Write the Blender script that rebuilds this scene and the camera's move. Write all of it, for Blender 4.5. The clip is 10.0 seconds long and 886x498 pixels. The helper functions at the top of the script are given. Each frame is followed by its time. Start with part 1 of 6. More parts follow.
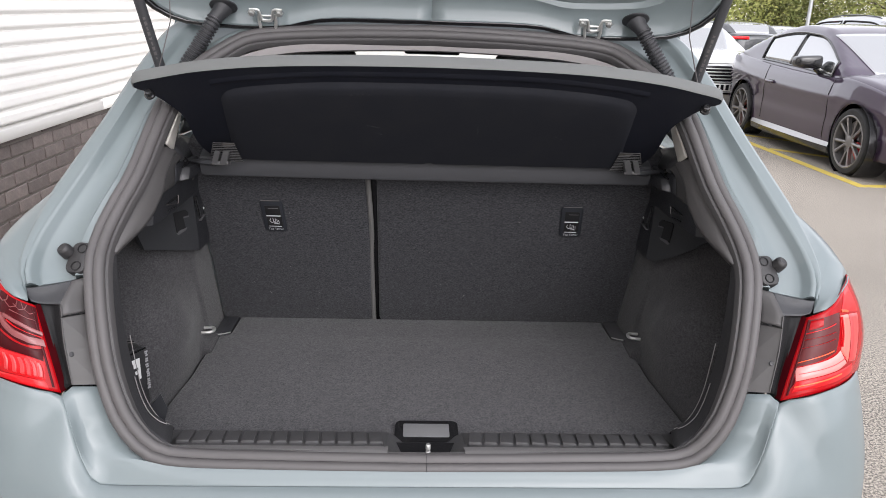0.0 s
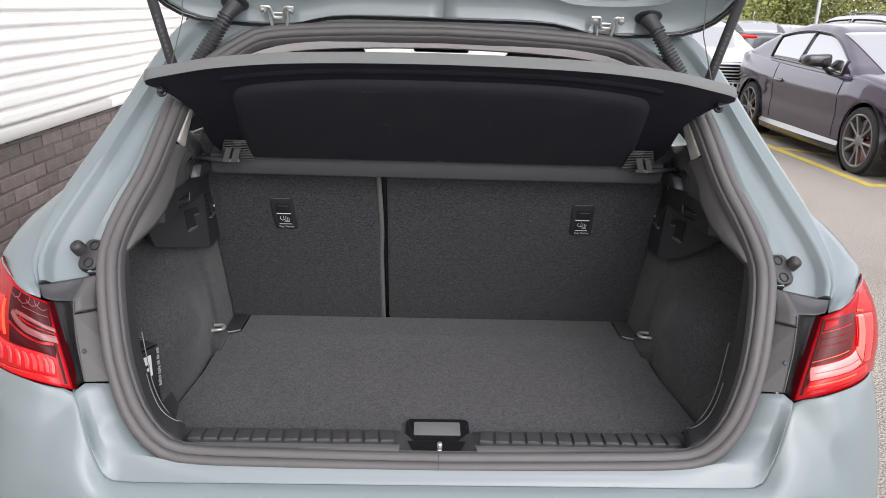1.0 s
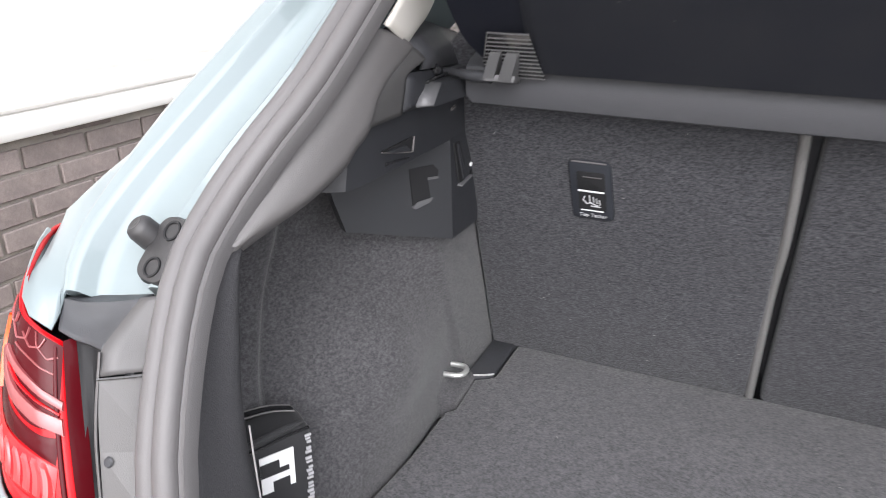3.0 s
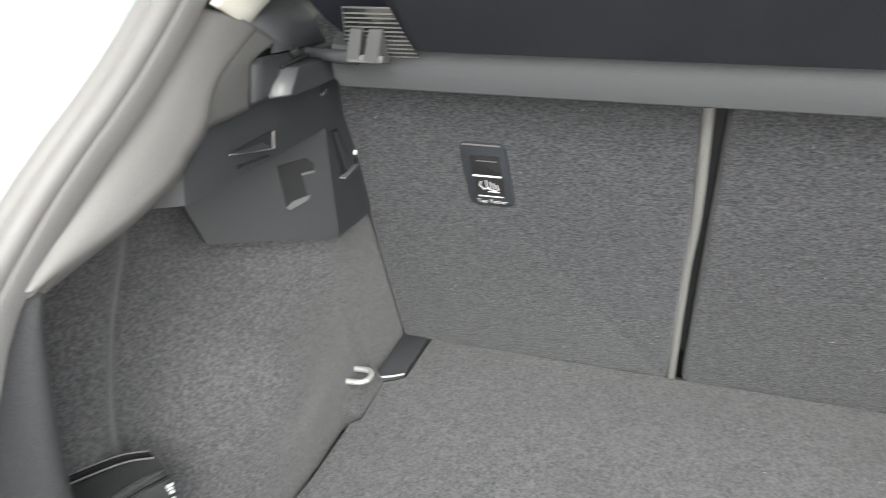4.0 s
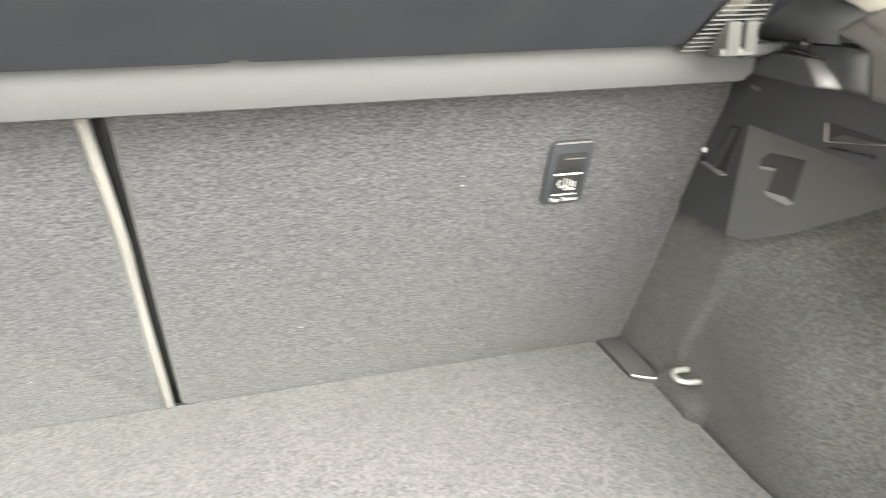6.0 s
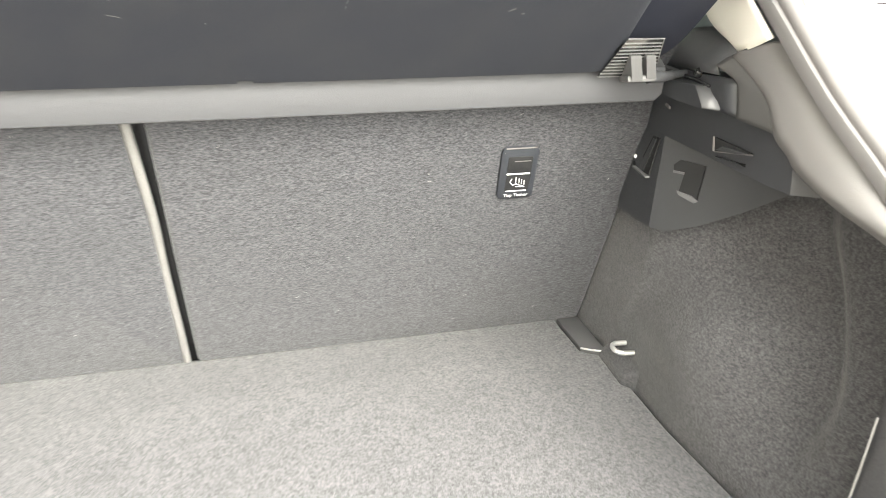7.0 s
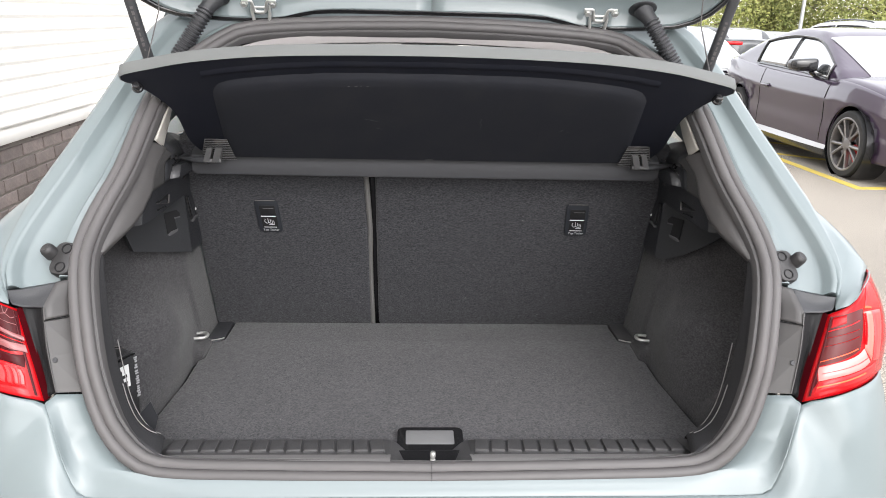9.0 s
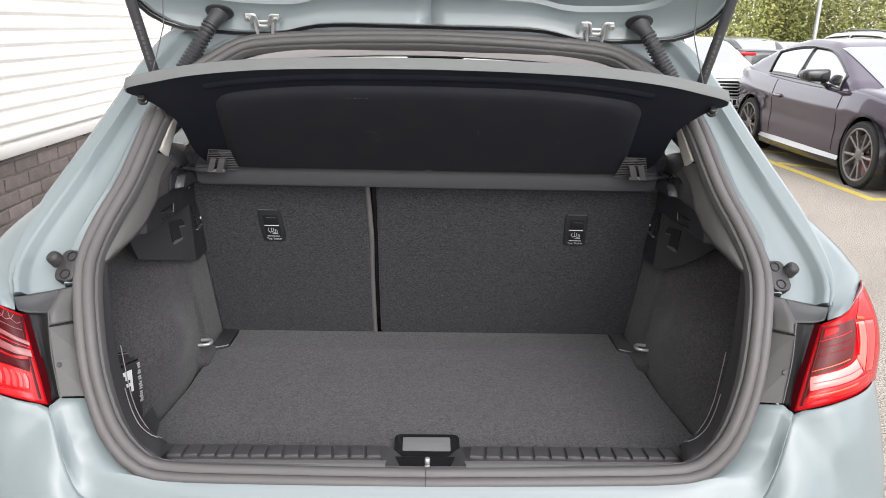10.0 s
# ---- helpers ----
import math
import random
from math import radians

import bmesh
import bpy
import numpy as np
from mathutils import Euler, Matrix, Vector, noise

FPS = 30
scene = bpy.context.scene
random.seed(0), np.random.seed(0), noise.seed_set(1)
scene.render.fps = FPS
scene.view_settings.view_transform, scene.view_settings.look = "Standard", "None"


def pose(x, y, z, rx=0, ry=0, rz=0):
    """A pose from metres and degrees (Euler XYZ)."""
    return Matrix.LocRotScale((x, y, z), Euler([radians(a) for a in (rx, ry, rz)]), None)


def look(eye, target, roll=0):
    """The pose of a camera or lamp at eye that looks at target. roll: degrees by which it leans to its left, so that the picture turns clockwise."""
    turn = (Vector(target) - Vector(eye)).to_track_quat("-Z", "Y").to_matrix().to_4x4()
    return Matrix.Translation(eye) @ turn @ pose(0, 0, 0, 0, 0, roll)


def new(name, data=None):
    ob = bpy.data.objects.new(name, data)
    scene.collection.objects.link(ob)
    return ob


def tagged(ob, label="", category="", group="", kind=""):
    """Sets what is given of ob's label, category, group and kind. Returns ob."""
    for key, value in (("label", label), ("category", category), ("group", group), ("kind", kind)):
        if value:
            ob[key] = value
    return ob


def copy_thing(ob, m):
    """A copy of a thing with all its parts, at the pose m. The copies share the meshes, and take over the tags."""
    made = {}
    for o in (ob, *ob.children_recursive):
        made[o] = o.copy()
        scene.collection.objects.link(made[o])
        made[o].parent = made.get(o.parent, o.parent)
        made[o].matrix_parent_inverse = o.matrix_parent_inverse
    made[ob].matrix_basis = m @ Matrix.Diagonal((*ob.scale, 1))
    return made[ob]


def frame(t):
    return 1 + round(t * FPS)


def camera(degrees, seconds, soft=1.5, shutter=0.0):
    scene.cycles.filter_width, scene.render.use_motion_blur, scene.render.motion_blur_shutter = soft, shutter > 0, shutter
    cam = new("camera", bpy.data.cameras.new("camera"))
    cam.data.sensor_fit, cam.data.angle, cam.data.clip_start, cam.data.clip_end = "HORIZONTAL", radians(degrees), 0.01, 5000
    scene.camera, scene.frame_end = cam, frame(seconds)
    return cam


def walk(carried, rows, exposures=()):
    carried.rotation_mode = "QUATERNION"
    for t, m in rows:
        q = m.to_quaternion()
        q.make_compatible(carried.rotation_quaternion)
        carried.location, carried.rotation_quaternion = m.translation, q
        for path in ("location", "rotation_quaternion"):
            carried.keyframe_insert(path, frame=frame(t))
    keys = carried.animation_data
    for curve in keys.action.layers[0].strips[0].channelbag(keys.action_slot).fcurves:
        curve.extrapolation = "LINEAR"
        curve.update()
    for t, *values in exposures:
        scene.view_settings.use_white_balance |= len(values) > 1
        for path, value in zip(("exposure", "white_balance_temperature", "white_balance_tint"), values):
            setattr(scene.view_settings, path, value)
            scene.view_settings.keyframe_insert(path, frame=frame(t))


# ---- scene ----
cam = camera(63.4, 10.0, soft=0.8, shutter=0.42)
PATH = [
    (0, (-0.03, -1.826, 1.468), (0.053, 0.073, 0.845), 1.9),
    (0.5, (-0.038, -1.831, 1.467), (0.046, 0.067, 0.843), 1.8),
    (1, (-0.041, -1.822, 1.465), (0.026, 0.076, 0.838), 1.9),
    (1.5, (-0.075, -1.733, 1.441), (-0.026, 0.164, 0.809), 2.1),
    (2, (-0.075, -1.478, 1.37), (-0.246, 0.406, 0.723), 2.4),
    (2.2, (-0.072, -1.344, 1.341), (-0.44, 0.508, 0.682), 2.4),
    (3.3, (-0.213, -0.969, 1.26), (-0.977, 0.693, 0.452), 0.0),
    (3.5, (-0.196, -0.943, 1.269), (-0.943, 0.711, 0.429), -0.8),
    (4, (-0.163, -0.907, 1.269), (-0.75, 0.807, 0.421), -1.2),
    (4.5, (-0.125, -0.883, 1.268), (-0.473, 0.902, 0.437), -1.2),
    (5, (-0.082, -0.861, 1.268), (-0.141, 0.958, 0.44), -0.9),
    (5.5, (-0.039, -0.852, 1.264), (0.188, 0.955, 0.437), -0.4),
    (6, (-0.008, -0.867, 1.249), (0.509, 0.886, 0.438), 0.4),
    (6.2, (0.006, -0.882, 1.25), (0.611, 0.842, 0.436), 0.6),
    (7.3, (0.012, -1.186, 1.334), (0.345, 0.619, 0.54), 1.3),
    (7.5, (-0.007, -1.305, 1.355), (0.224, 0.529, 0.591), 1.5),
    (8, (-0.104, -1.604, 1.387), (0.005, 0.261, 0.673), 1.5),
    (8.5, (-0.085, -1.722, 1.425), (0.018, 0.168, 0.78), 1.6),
    (9, (-0.041, -1.774, 1.431), (0.054, 0.131, 0.83), 1.5),
    (9.5, (-0.019, -1.798, 1.434), (0.058, 0.114, 0.852), 1.5),
    (10, (-0.012, -1.796, 1.437), (0.047, 0.119, 0.861), 1.4),
]
EXPOSURES = [(0.0, 1.14, 6350, 14), (1.5, 1.20, 6350, 14), (2.2, 2.00, 6400, 14), (3.5, 2.33, 6230, 9), (4.0, 2.81, 6550, 4), (4.5, 3.31, 6850, 4), (5.0, 3.73, 6950, 3), (5.5, 4.00, 7050, 2),
             (6.2, 4.17, 7100, 2), (7.5, 3.77, 6900, 5), (8.0, 3.05, 6700, 5), (8.5, 2.15, 6500, 9), (9.0, 1.65, 6450, 11), (10.0, 1.45, 6450, 12)]
walk(cam, [(t, look(eye, target, roll)) for t, eye, target, roll in PATH], EXPOSURES)

# ---- world, sun, exposure ----
world = bpy.data.worlds.new("overcast_sky")
scene.world = world
world.use_nodes = True
wn, wl = world.node_tree.nodes, world.node_tree.links
sky = wn.new("ShaderNodeTexSky")
sky.sky_type, sky.sun_disc = "NISHITA", False
sky.sun_elevation, sky.sun_rotation = radians(37), radians(162)
sky.air_density, sky.dust_density, sky.ozone_density = 1.0, 4.0, 1.0
grey = wn.new("ShaderNodeHueSaturation")
grey.inputs["Saturation"].default_value = 0.22
wl.new(sky.outputs["Color"], grey.inputs["Color"])
cloud = wn.new("ShaderNodeMix")
cloud.data_type = "RGBA"
cloud.inputs["Factor"].default_value = 0.58
cloud.inputs["B"].default_value = (6.4, 6.5, 6.7, 1)
wl.new(grey.outputs["Color"], cloud.inputs["A"])
wl.new(cloud.outputs["Result"], wn["Background"].inputs["Color"])
wn["Background"].inputs["Strength"].default_value = 0.15
sun_data = bpy.data.lights.new("sun", "SUN")
sun_data.energy, sun_data.angle, sun_data.color = 0.655, radians(75), (1.0, 0.98, 0.95)
sun = new("sun", sun_data)
sun.matrix_world = look((2.3, -7.1, 5.62), (0, 0, 0))
scene.view_settings.exposure = 0.0


# ---- materials ----
def material(name, base, rough=0.5, metal=0.0, spots=None, spot_scale=40.0, spot_mix=0.5, grain=0.0, grain_scale=600.0,
             wear=0.0, wear_scale=6.0, coat=0.0, stretch=(1, 1, 1), sheen=0.0, transmission=0.0, rough_var=0.0, spec=0.5, bump_dist=0.001, island=0.0, spot_range=None, mottle=0.0, mottle_scale=70.0):
    """A surface: base colour, speckles, large wear, fine relief."""
    m = bpy.data.materials.new(name)
    m.use_nodes = True
    n, l = m.node_tree.nodes, m.node_tree.links
    b = n["Principled BSDF"]
    b.inputs["Roughness"].default_value, b.inputs["Metallic"].default_value = rough, metal
    b.inputs["Coat Weight"].default_value, b.inputs["Coat Roughness"].default_value = coat, 0.04
    b.inputs["Sheen Weight"].default_value = sheen
    b.inputs["Transmission Weight"].default_value = transmission
    b.inputs["Specular IOR Level"].default_value = spec
    co = n.new("ShaderNodeTexCoord")
    mp = n.new("ShaderNodeMapping")
    mp.inputs["Scale"].default_value = stretch
    l.new(co.outputs["Object"], mp.inputs["Vector"])

    def noise_at(scale, detail=3.0, rough_=0.6):
        t = n.new("ShaderNodeTexNoise")
        t.inputs["Scale"].default_value, t.inputs["Detail"].default_value, t.inputs["Roughness"].default_value = scale, detail, rough_
        l.new(mp.outputs["Vector"], t.inputs["Vector"])
        return t.outputs["Fac"]

    def mix(fac, a, c):
        x = n.new("ShaderNodeMix")
        x.data_type = "RGBA"
        if isinstance(fac, float):
            x.inputs["Factor"].default_value = fac
        else:
            l.new(fac, x.inputs["Factor"])
        for s, v in ((x.inputs["A"], a), (x.inputs["B"], c)):
            if isinstance(v, tuple):
                s.default_value = (*v, 1)
            else:
                l.new(v, s)
        return x.outputs["Result"]

    def ramp(fac, lo, hi, top=1.0):
        r = n.new("ShaderNodeMapRange")
        r.inputs["From Min"].default_value, r.inputs["From Max"].default_value = lo, hi
        r.inputs["To Max"].default_value = top
        l.new(fac, r.inputs["Value"])
        return r.outputs["Result"]

    colour = tuple(base)
    if spots is not None:
        colour = mix(ramp(noise_at(spot_scale, 3.0, 0.8), *(spot_range or (0.5 - 0.25 * spot_mix, 0.85 - 0.25 * spot_mix))), colour, tuple(spots))
    if mottle > 0:
        colour = mix(ramp(noise_at(mottle_scale, 4.0, 0.7), 0.40, 0.66, mottle), colour, tuple(min(1, 1.5 * v) for v in (spots or base)))
    if wear > 0:
        colour = mix(ramp(noise_at(wear_scale, 5.0), 0.42, 0.72, wear), colour, tuple(min(1, 0.55 * v + 0.02) for v in base))
    if island > 0:
        info = n.new("ShaderNodeObjectInfo")
        hs = n.new("ShaderNodeHueSaturation")
        l.new(ramp(info.outputs["Random"], 0.0, 1.0, 2 * island), hs.inputs["Value"])
        off = n.new("ShaderNodeMath")
        off.inputs[1].default_value = 1 - island
        l.new(hs.inputs["Value"].links[0].from_socket, off.inputs[0])
        l.new(off.outputs["Value"], hs.inputs["Value"])
        if isinstance(colour, tuple):
            hs.inputs["Color"].default_value = (*colour, 1)
        else:
            l.new(colour, hs.inputs["Color"])
        colour = hs.outputs["Color"]
    if isinstance(colour, tuple):
        b.inputs["Base Color"].default_value = (*colour, 1)
    else:
        l.new(colour, b.inputs["Base Color"])
    if rough_var > 0:
        r = n.new("ShaderNodeMapRange")
        r.inputs["To Min"].default_value, r.inputs["To Max"].default_value = max(0, rough - rough_var), min(1, rough + rough_var)
        l.new(noise_at(wear_scale * 2, 4.0), r.inputs["Value"])
        l.new(r.outputs["Result"], b.inputs["Roughness"])
    if grain > 0:
        bu = n.new("ShaderNodeBump")
        bu.inputs["Strength"].default_value, bu.inputs["Distance"].default_value = grain, bump_dist
        l.new(noise_at(grain_scale, 2.0), bu.inputs["Height"])
        l.new(bu.outputs["Normal"], b.inputs["Normal"])
    return m


PAINT = material("grey_blue_paint", (0.164, 0.196, 0.203), 0.5, 0.0, coat=0.6, spec=0.25, wear=0.06, wear_scale=3, grain=0.02, grain_scale=900)
PAINT.node_tree.nodes["Principled BSDF"].inputs["Coat IOR"].default_value = 1.52
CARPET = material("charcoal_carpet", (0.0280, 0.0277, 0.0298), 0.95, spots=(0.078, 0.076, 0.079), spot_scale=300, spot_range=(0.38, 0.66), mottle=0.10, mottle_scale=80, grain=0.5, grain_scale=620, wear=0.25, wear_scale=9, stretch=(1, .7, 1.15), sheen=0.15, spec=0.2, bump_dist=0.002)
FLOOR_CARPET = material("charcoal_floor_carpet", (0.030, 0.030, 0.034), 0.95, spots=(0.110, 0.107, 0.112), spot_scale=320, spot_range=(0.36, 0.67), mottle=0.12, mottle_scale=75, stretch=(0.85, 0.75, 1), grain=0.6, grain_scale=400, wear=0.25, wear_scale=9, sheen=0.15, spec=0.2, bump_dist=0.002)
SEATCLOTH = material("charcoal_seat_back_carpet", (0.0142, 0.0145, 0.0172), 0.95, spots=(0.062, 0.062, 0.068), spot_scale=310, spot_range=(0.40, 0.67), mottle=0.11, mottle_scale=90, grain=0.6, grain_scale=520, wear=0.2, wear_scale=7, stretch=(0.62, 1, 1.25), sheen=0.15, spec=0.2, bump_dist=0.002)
PLASTIC = material("black_grained_plastic", (0.036, 0.037, 0.041), 0.5, grain=0.35, grain_scale=1500, wear=0.2, rough_var=0.1)
PLASTIC_DEEP = material("deep_black_moulded_plastic", (0.0205, 0.0215, 0.0250), 0.5, grain=0.35, grain_scale=1500, wear=0.2, rough_var=0.1)
PLASTIC_GREY = material("grey_grained_plastic", (0.095, 0.088, 0.088), 0.6, grain=0.35, grain_scale=1500, wear=0.15, rough_var=0.1)
TRIM_GREY = material("mid_grey_pillar_trim", (0.086, 0.083, 0.083), 0.65, grain=0.4, grain_scale=1300, wear=0.1)
TRIM_LIGHT = material("light_grey_pillar_trim", (0.52, 0.50, 0.46), 0.7, grain=0.3, grain_scale=1300, wear=0.05)
PILLAR_TRIM = material("warm_grey_pillar_trim", (0.088, 0.084, 0.084), 0.6, grain=0.4, grain_scale=1300, wear=0.1)
PILLAR_FLANK = material("dark_pillar_flank", (0.048, 0.047, 0.047), 0.6, grain=0.4, grain_scale=1300, wear=0.1)
FIN_GREY = material("satin_grey_bracket", (0.075, 0.075, 0.077), 0.42, grain=0.15, grain_scale=1200)
BOX_FACE = material("charcoal_moulded_face", (0.0245, 0.0255, 0.0280), 0.5, grain=0.35, grain_scale=1500, wear=0.15, rough_var=0.08)
PIPING = material("grey_ribbed_piping", (0.125, 0.122, 0.118), 0.55, grain=0.9, grain_scale=500, bump_dist=0.002)
LINT = material("pale_lint", (0.27, 0.26, 0.25), 0.9)
# paler grey that paints light onto faces of hook, latch and ramp
LIT_GREY = material("lit_face_grey", (0.085, 0.085, 0.089), 0.5, grain=0.2, grain_scale=1300)
SATIN = material("dark_grey_satin_panel", (0.066, 0.065, 0.067), 0.5, grain=0.15, grain_scale=1200, wear=0.2, rough_var=0.08)
RUBBER = material("dark_rubber", (0.085, 0.080, 0.081), 0.55, grain=0.2, grain_scale=900, wear=0.2, rough_var=0.12)
RUBBER_LIP = material("ribbed_seal_lip", (0.062, 0.059, 0.060), 0.6, grain=0.35, grain_scale=900, wear=0.2)
PRINT_GREY = material("pale_grey_print", (0.30, 0.30, 0.31), 0.7)
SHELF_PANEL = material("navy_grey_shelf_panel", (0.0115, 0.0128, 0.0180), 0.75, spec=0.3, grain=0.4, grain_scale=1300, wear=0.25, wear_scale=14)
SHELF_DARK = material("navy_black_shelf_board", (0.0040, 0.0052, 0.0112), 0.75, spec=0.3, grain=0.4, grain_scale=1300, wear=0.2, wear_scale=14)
SHELF_TOP = material("grey_shelf_fabric", (0.038, 0.0388, 0.043), 0.8, grain=0.4, grain_scale=900, wear=0.1)
STEEL = material("bright_steel", (0.72, 0.72, 0.70), 0.35, 0.6, wear=0.1, wear_scale=60, rough_var=0.1)
SATIN_STEEL = material("zinc_plated_steel", (0.7, 0.7, 0.68), 0.42, 0.8, wear=0.2, wear_scale=80)
SIDE_PANEL = material("charcoal_felt_panel", (0.027, 0.027, 0.030), 0.85, spots=(0.045, 0.044, 0.047), spot_scale=500, grain=0.5, grain_scale=700)
ROOF_TRIM = material("pinkish_grey_roof_trim", (0.35, 0.33, 0.327), 0.75, grain=0.3, grain_scale=1100, wear=0.08)
EDGE_FABRIC = material("pale_grey_shelf_edge", (0.135, 0.141, 0.140), 0.8, grain=0.4, grain_scale=900, wear=0.1)
COVER = material("blue_black_cover_plastic", (0.019, 0.021, 0.026), 0.55, spec=0.3, grain=0.3, grain_scale=1300, wear=0.2, wear_scale=20)
PRINT_PALE = material("worn_white_print", (0.40, 0.40, 0.41), 0.6, wear=0.3, wear_scale=150)
WHITE = material("white_print", (0.62, 0.62, 0.62), 0.6)
RED_LENS = material("red_lamp_lens", (0.34, 0.002, 0.005), 0.15, coat=0.0, spec=0.2, wear=0.1, wear_scale=20)
RED_DARK = material("dark_red_lamp_lens", (0.050, 0.002, 0.004), 0.2, coat=0.0, spec=0.12, wear=0.1, wear_scale=30)
SMOKY_RED = material("smoky_red_lamp_window", (0.095, 0.017, 0.018), 0.25, spec=0.2, wear=0.2, wear_scale=40)
RED_BRIGHT = material("bright_red_light_guide", (0.58, 0.006, 0.010), 0.25, coat=0.2, spec=0.3)
SURROUND = material("grey_lamp_surround_plastic", (0.066, 0.063, 0.063), 0.5, grain=0.2, grain_scale=1300, wear=0.12, rough_var=0.08)
# black of the lamp bevel; also stands for the shade in recesses
BEVEL_AND_SHADE = material("matt_black_bevel_and_recess_shade", (0.013, 0.013, 0.014), 0.65, spec=0.25, grain=0.3, grain_scale=1300)
RUBBER_BLACK = material("black_rubber", (0.022, 0.021, 0.022), 0.5, grain=0.2, grain_scale=900, wear=0.2, rough_var=0.1)
AMBER_LENS = material("orange_red_light_line", (0.85, 0.09, 0.02), 0.2, coat=0.5)
PINK_RED = material("salmon_light_guide", (0.80, 0.15, 0.12), 0.2, coat=0.4)
CORAL = material("coral_red_lens", (0.60, 0.040, 0.042), 0.3, coat=0.2)
PINK_GREY = material("greyish_pink_guide", (0.21, 0.050, 0.052), 0.3, coat=0.2)
PINK_LENS = material("pale_pink_light_guide", (0.72, 0.26, 0.245), 0.25, coat=0.4)
ASPHALT = material("asphalt", (0.085, 0.077, 0.068), 0.9, spots=(0.47, 0.42, 0.355), spot_scale=115, spot_range=(0.43, 0.58), grain=0.9, grain_scale=110, wear=0.3, wear_scale=0.7, bump_dist=0.006)
YELLOW = material("worn_yellow_road_paint", (0.62, 0.46, 0.06), 0.8, spots=(0.4, 0.32, 0.10), spot_scale=60, grain=0.7, grain_scale=90, wear=0.3, wear_scale=5, bump_dist=0.004)
CLADDING = material("white_coated_steel_cladding", (0.82, 0.80, 0.765), 0.38, wear=0.06, wear_scale=3, grain=0.05, grain_scale=30)
FLASHING = material("white_coated_flashing", (0.80, 0.78, 0.745), 0.4, wear=0.1, wear_scale=4)
BRICK = material("grey_brown_engineering_brick", (0.150, 0.122, 0.113), 0.75, spots=(0.225, 0.185, 0.170), spot_scale=45, wear=0.5, wear_scale=12, grain=0.5, grain_scale=220, island=0.22, bump_dist=0.003)
MORTAR = material("grey_mortar", (0.24, 0.215, 0.19), 0.95, wear=0.4, wear_scale=9, grain=0.8, grain_scale=160, bump_dist=0.003)
GLASS = material("lightly_tinted_car_glass", (0.78, 0.83, 0.81), 0.02, transmission=1.0, coat=1.0)
GLASS.node_tree.nodes["Principled BSDF"].inputs["IOR"].default_value = 1.03
DARK_GLASS = material("dark_car_glass", (0.05, 0.055, 0.056), 0.03, coat=1.0)
DARK_GLASS.node_tree.nodes["Principled BSDF"].inputs["Coat IOR"].default_value = 5.0
PURPLE = material("dark_purple_paint", (0.024, 0.009, 0.032), 0.3, 0.0, coat=1.0, spec=0.2, wear=0.05)
PURPLE.node_tree.nodes["Principled BSDF"].inputs["Coat IOR"].default_value = 1.8
CAR_WHITE = material("white_car_paint", (0.52, 0.52, 0.51), 0.25, coat=1.0, wear=0.03)
CAR_SILVER = material("silver_car_paint", (0.50, 0.51, 0.52), 0.28, 0.6, coat=1.0, wear=0.03)
CAR_DARK = material("dark_grey_car_paint", (0.05, 0.052, 0.055), 0.25, 0.3, coat=1.0, wear=0.03)
TYRE = material("tyre_rubber", (0.022, 0.022, 0.022), 0.8, grain=0.3, grain_scale=200, wear=0.2)
ALLOY = material("grey_alloy", (0.42, 0.41, 0.40), 0.3, 0.9, wear=0.2, wear_scale=20)
RIM_GREY = material("dark_grey_wheel_alloy", (0.23, 0.22, 0.215), 0.35, 0.7, wear=0.2, wear_scale=20)
CALIPER = material("red_brake_caliper", (0.6, 0.02, 0.02), 0.35, coat=0.6)
SILL_FACE = material("smooth_grey_sill_edge", (0.21, 0.203, 0.202), 0.55, grain=0.25, grain_scale=1300, wear=0.1)
GRIP = material("grey_grip_plate", (0.20, 0.20, 0.205), 0.35, 0.1, grain=0.1, grain_scale=800)
HEADLINER = material("grey_headliner", (0.35, 0.34, 0.32), 0.9, grain=0.3, grain_scale=900)
BLACK = material("gloss_black_trim", (0.012, 0.012, 0.013), 0.2, coat=0.6)
NYLON = material("black_nylon_bag", (0.0095, 0.0095, 0.011), 0.7, grain=0.5, grain_scale=1400, wear=0.2, wear_scale=20, sheen=0.08)
LEAF = material("leaf_green", (0.170, 0.205, 0.050), 0.7, spots=(0.33, 0.31, 0.095), spot_scale=1.3, island=0.3)
BARK = material("bark", (0.11, 0.085, 0.06), 0.9, grain=0.8, grain_scale=30, wear=0.5, wear_scale=5, bump_dist=0.02)
GALV = material("galvanised_post", (0.45, 0.46, 0.47), 0.5, 0.6, wear=0.2)
PLATE_WHITE = material("number_plate_white", (0.75, 0.75, 0.72), 0.4)


# ---- mesh helpers ----
def part(name, bm, mat, parent=None, label="", smooth=True, angle=40):
    """One mesh object from a bmesh, under a thing or a part."""
    bmesh.ops.recalc_face_normals(bm, faces=bm.faces)
    me = bpy.data.meshes.new(name)
    bm.to_mesh(me)
    bm.free()
    if smooth:
        me.shade_smooth()
        me.set_sharp_from_angle(angle=radians(angle))
    me.materials.append(mat)
    ob = new(name, me)
    if parent is not None:
        ob.parent = parent
    if label:
        tagged(ob, label)
    return ob


def thing(name, label, category, group="", m=None):
    ob = new(name)
    ob.empty_display_size = 0.1
    if m is not None:
        ob.matrix_world = m
    return tagged(ob, label, category, group)


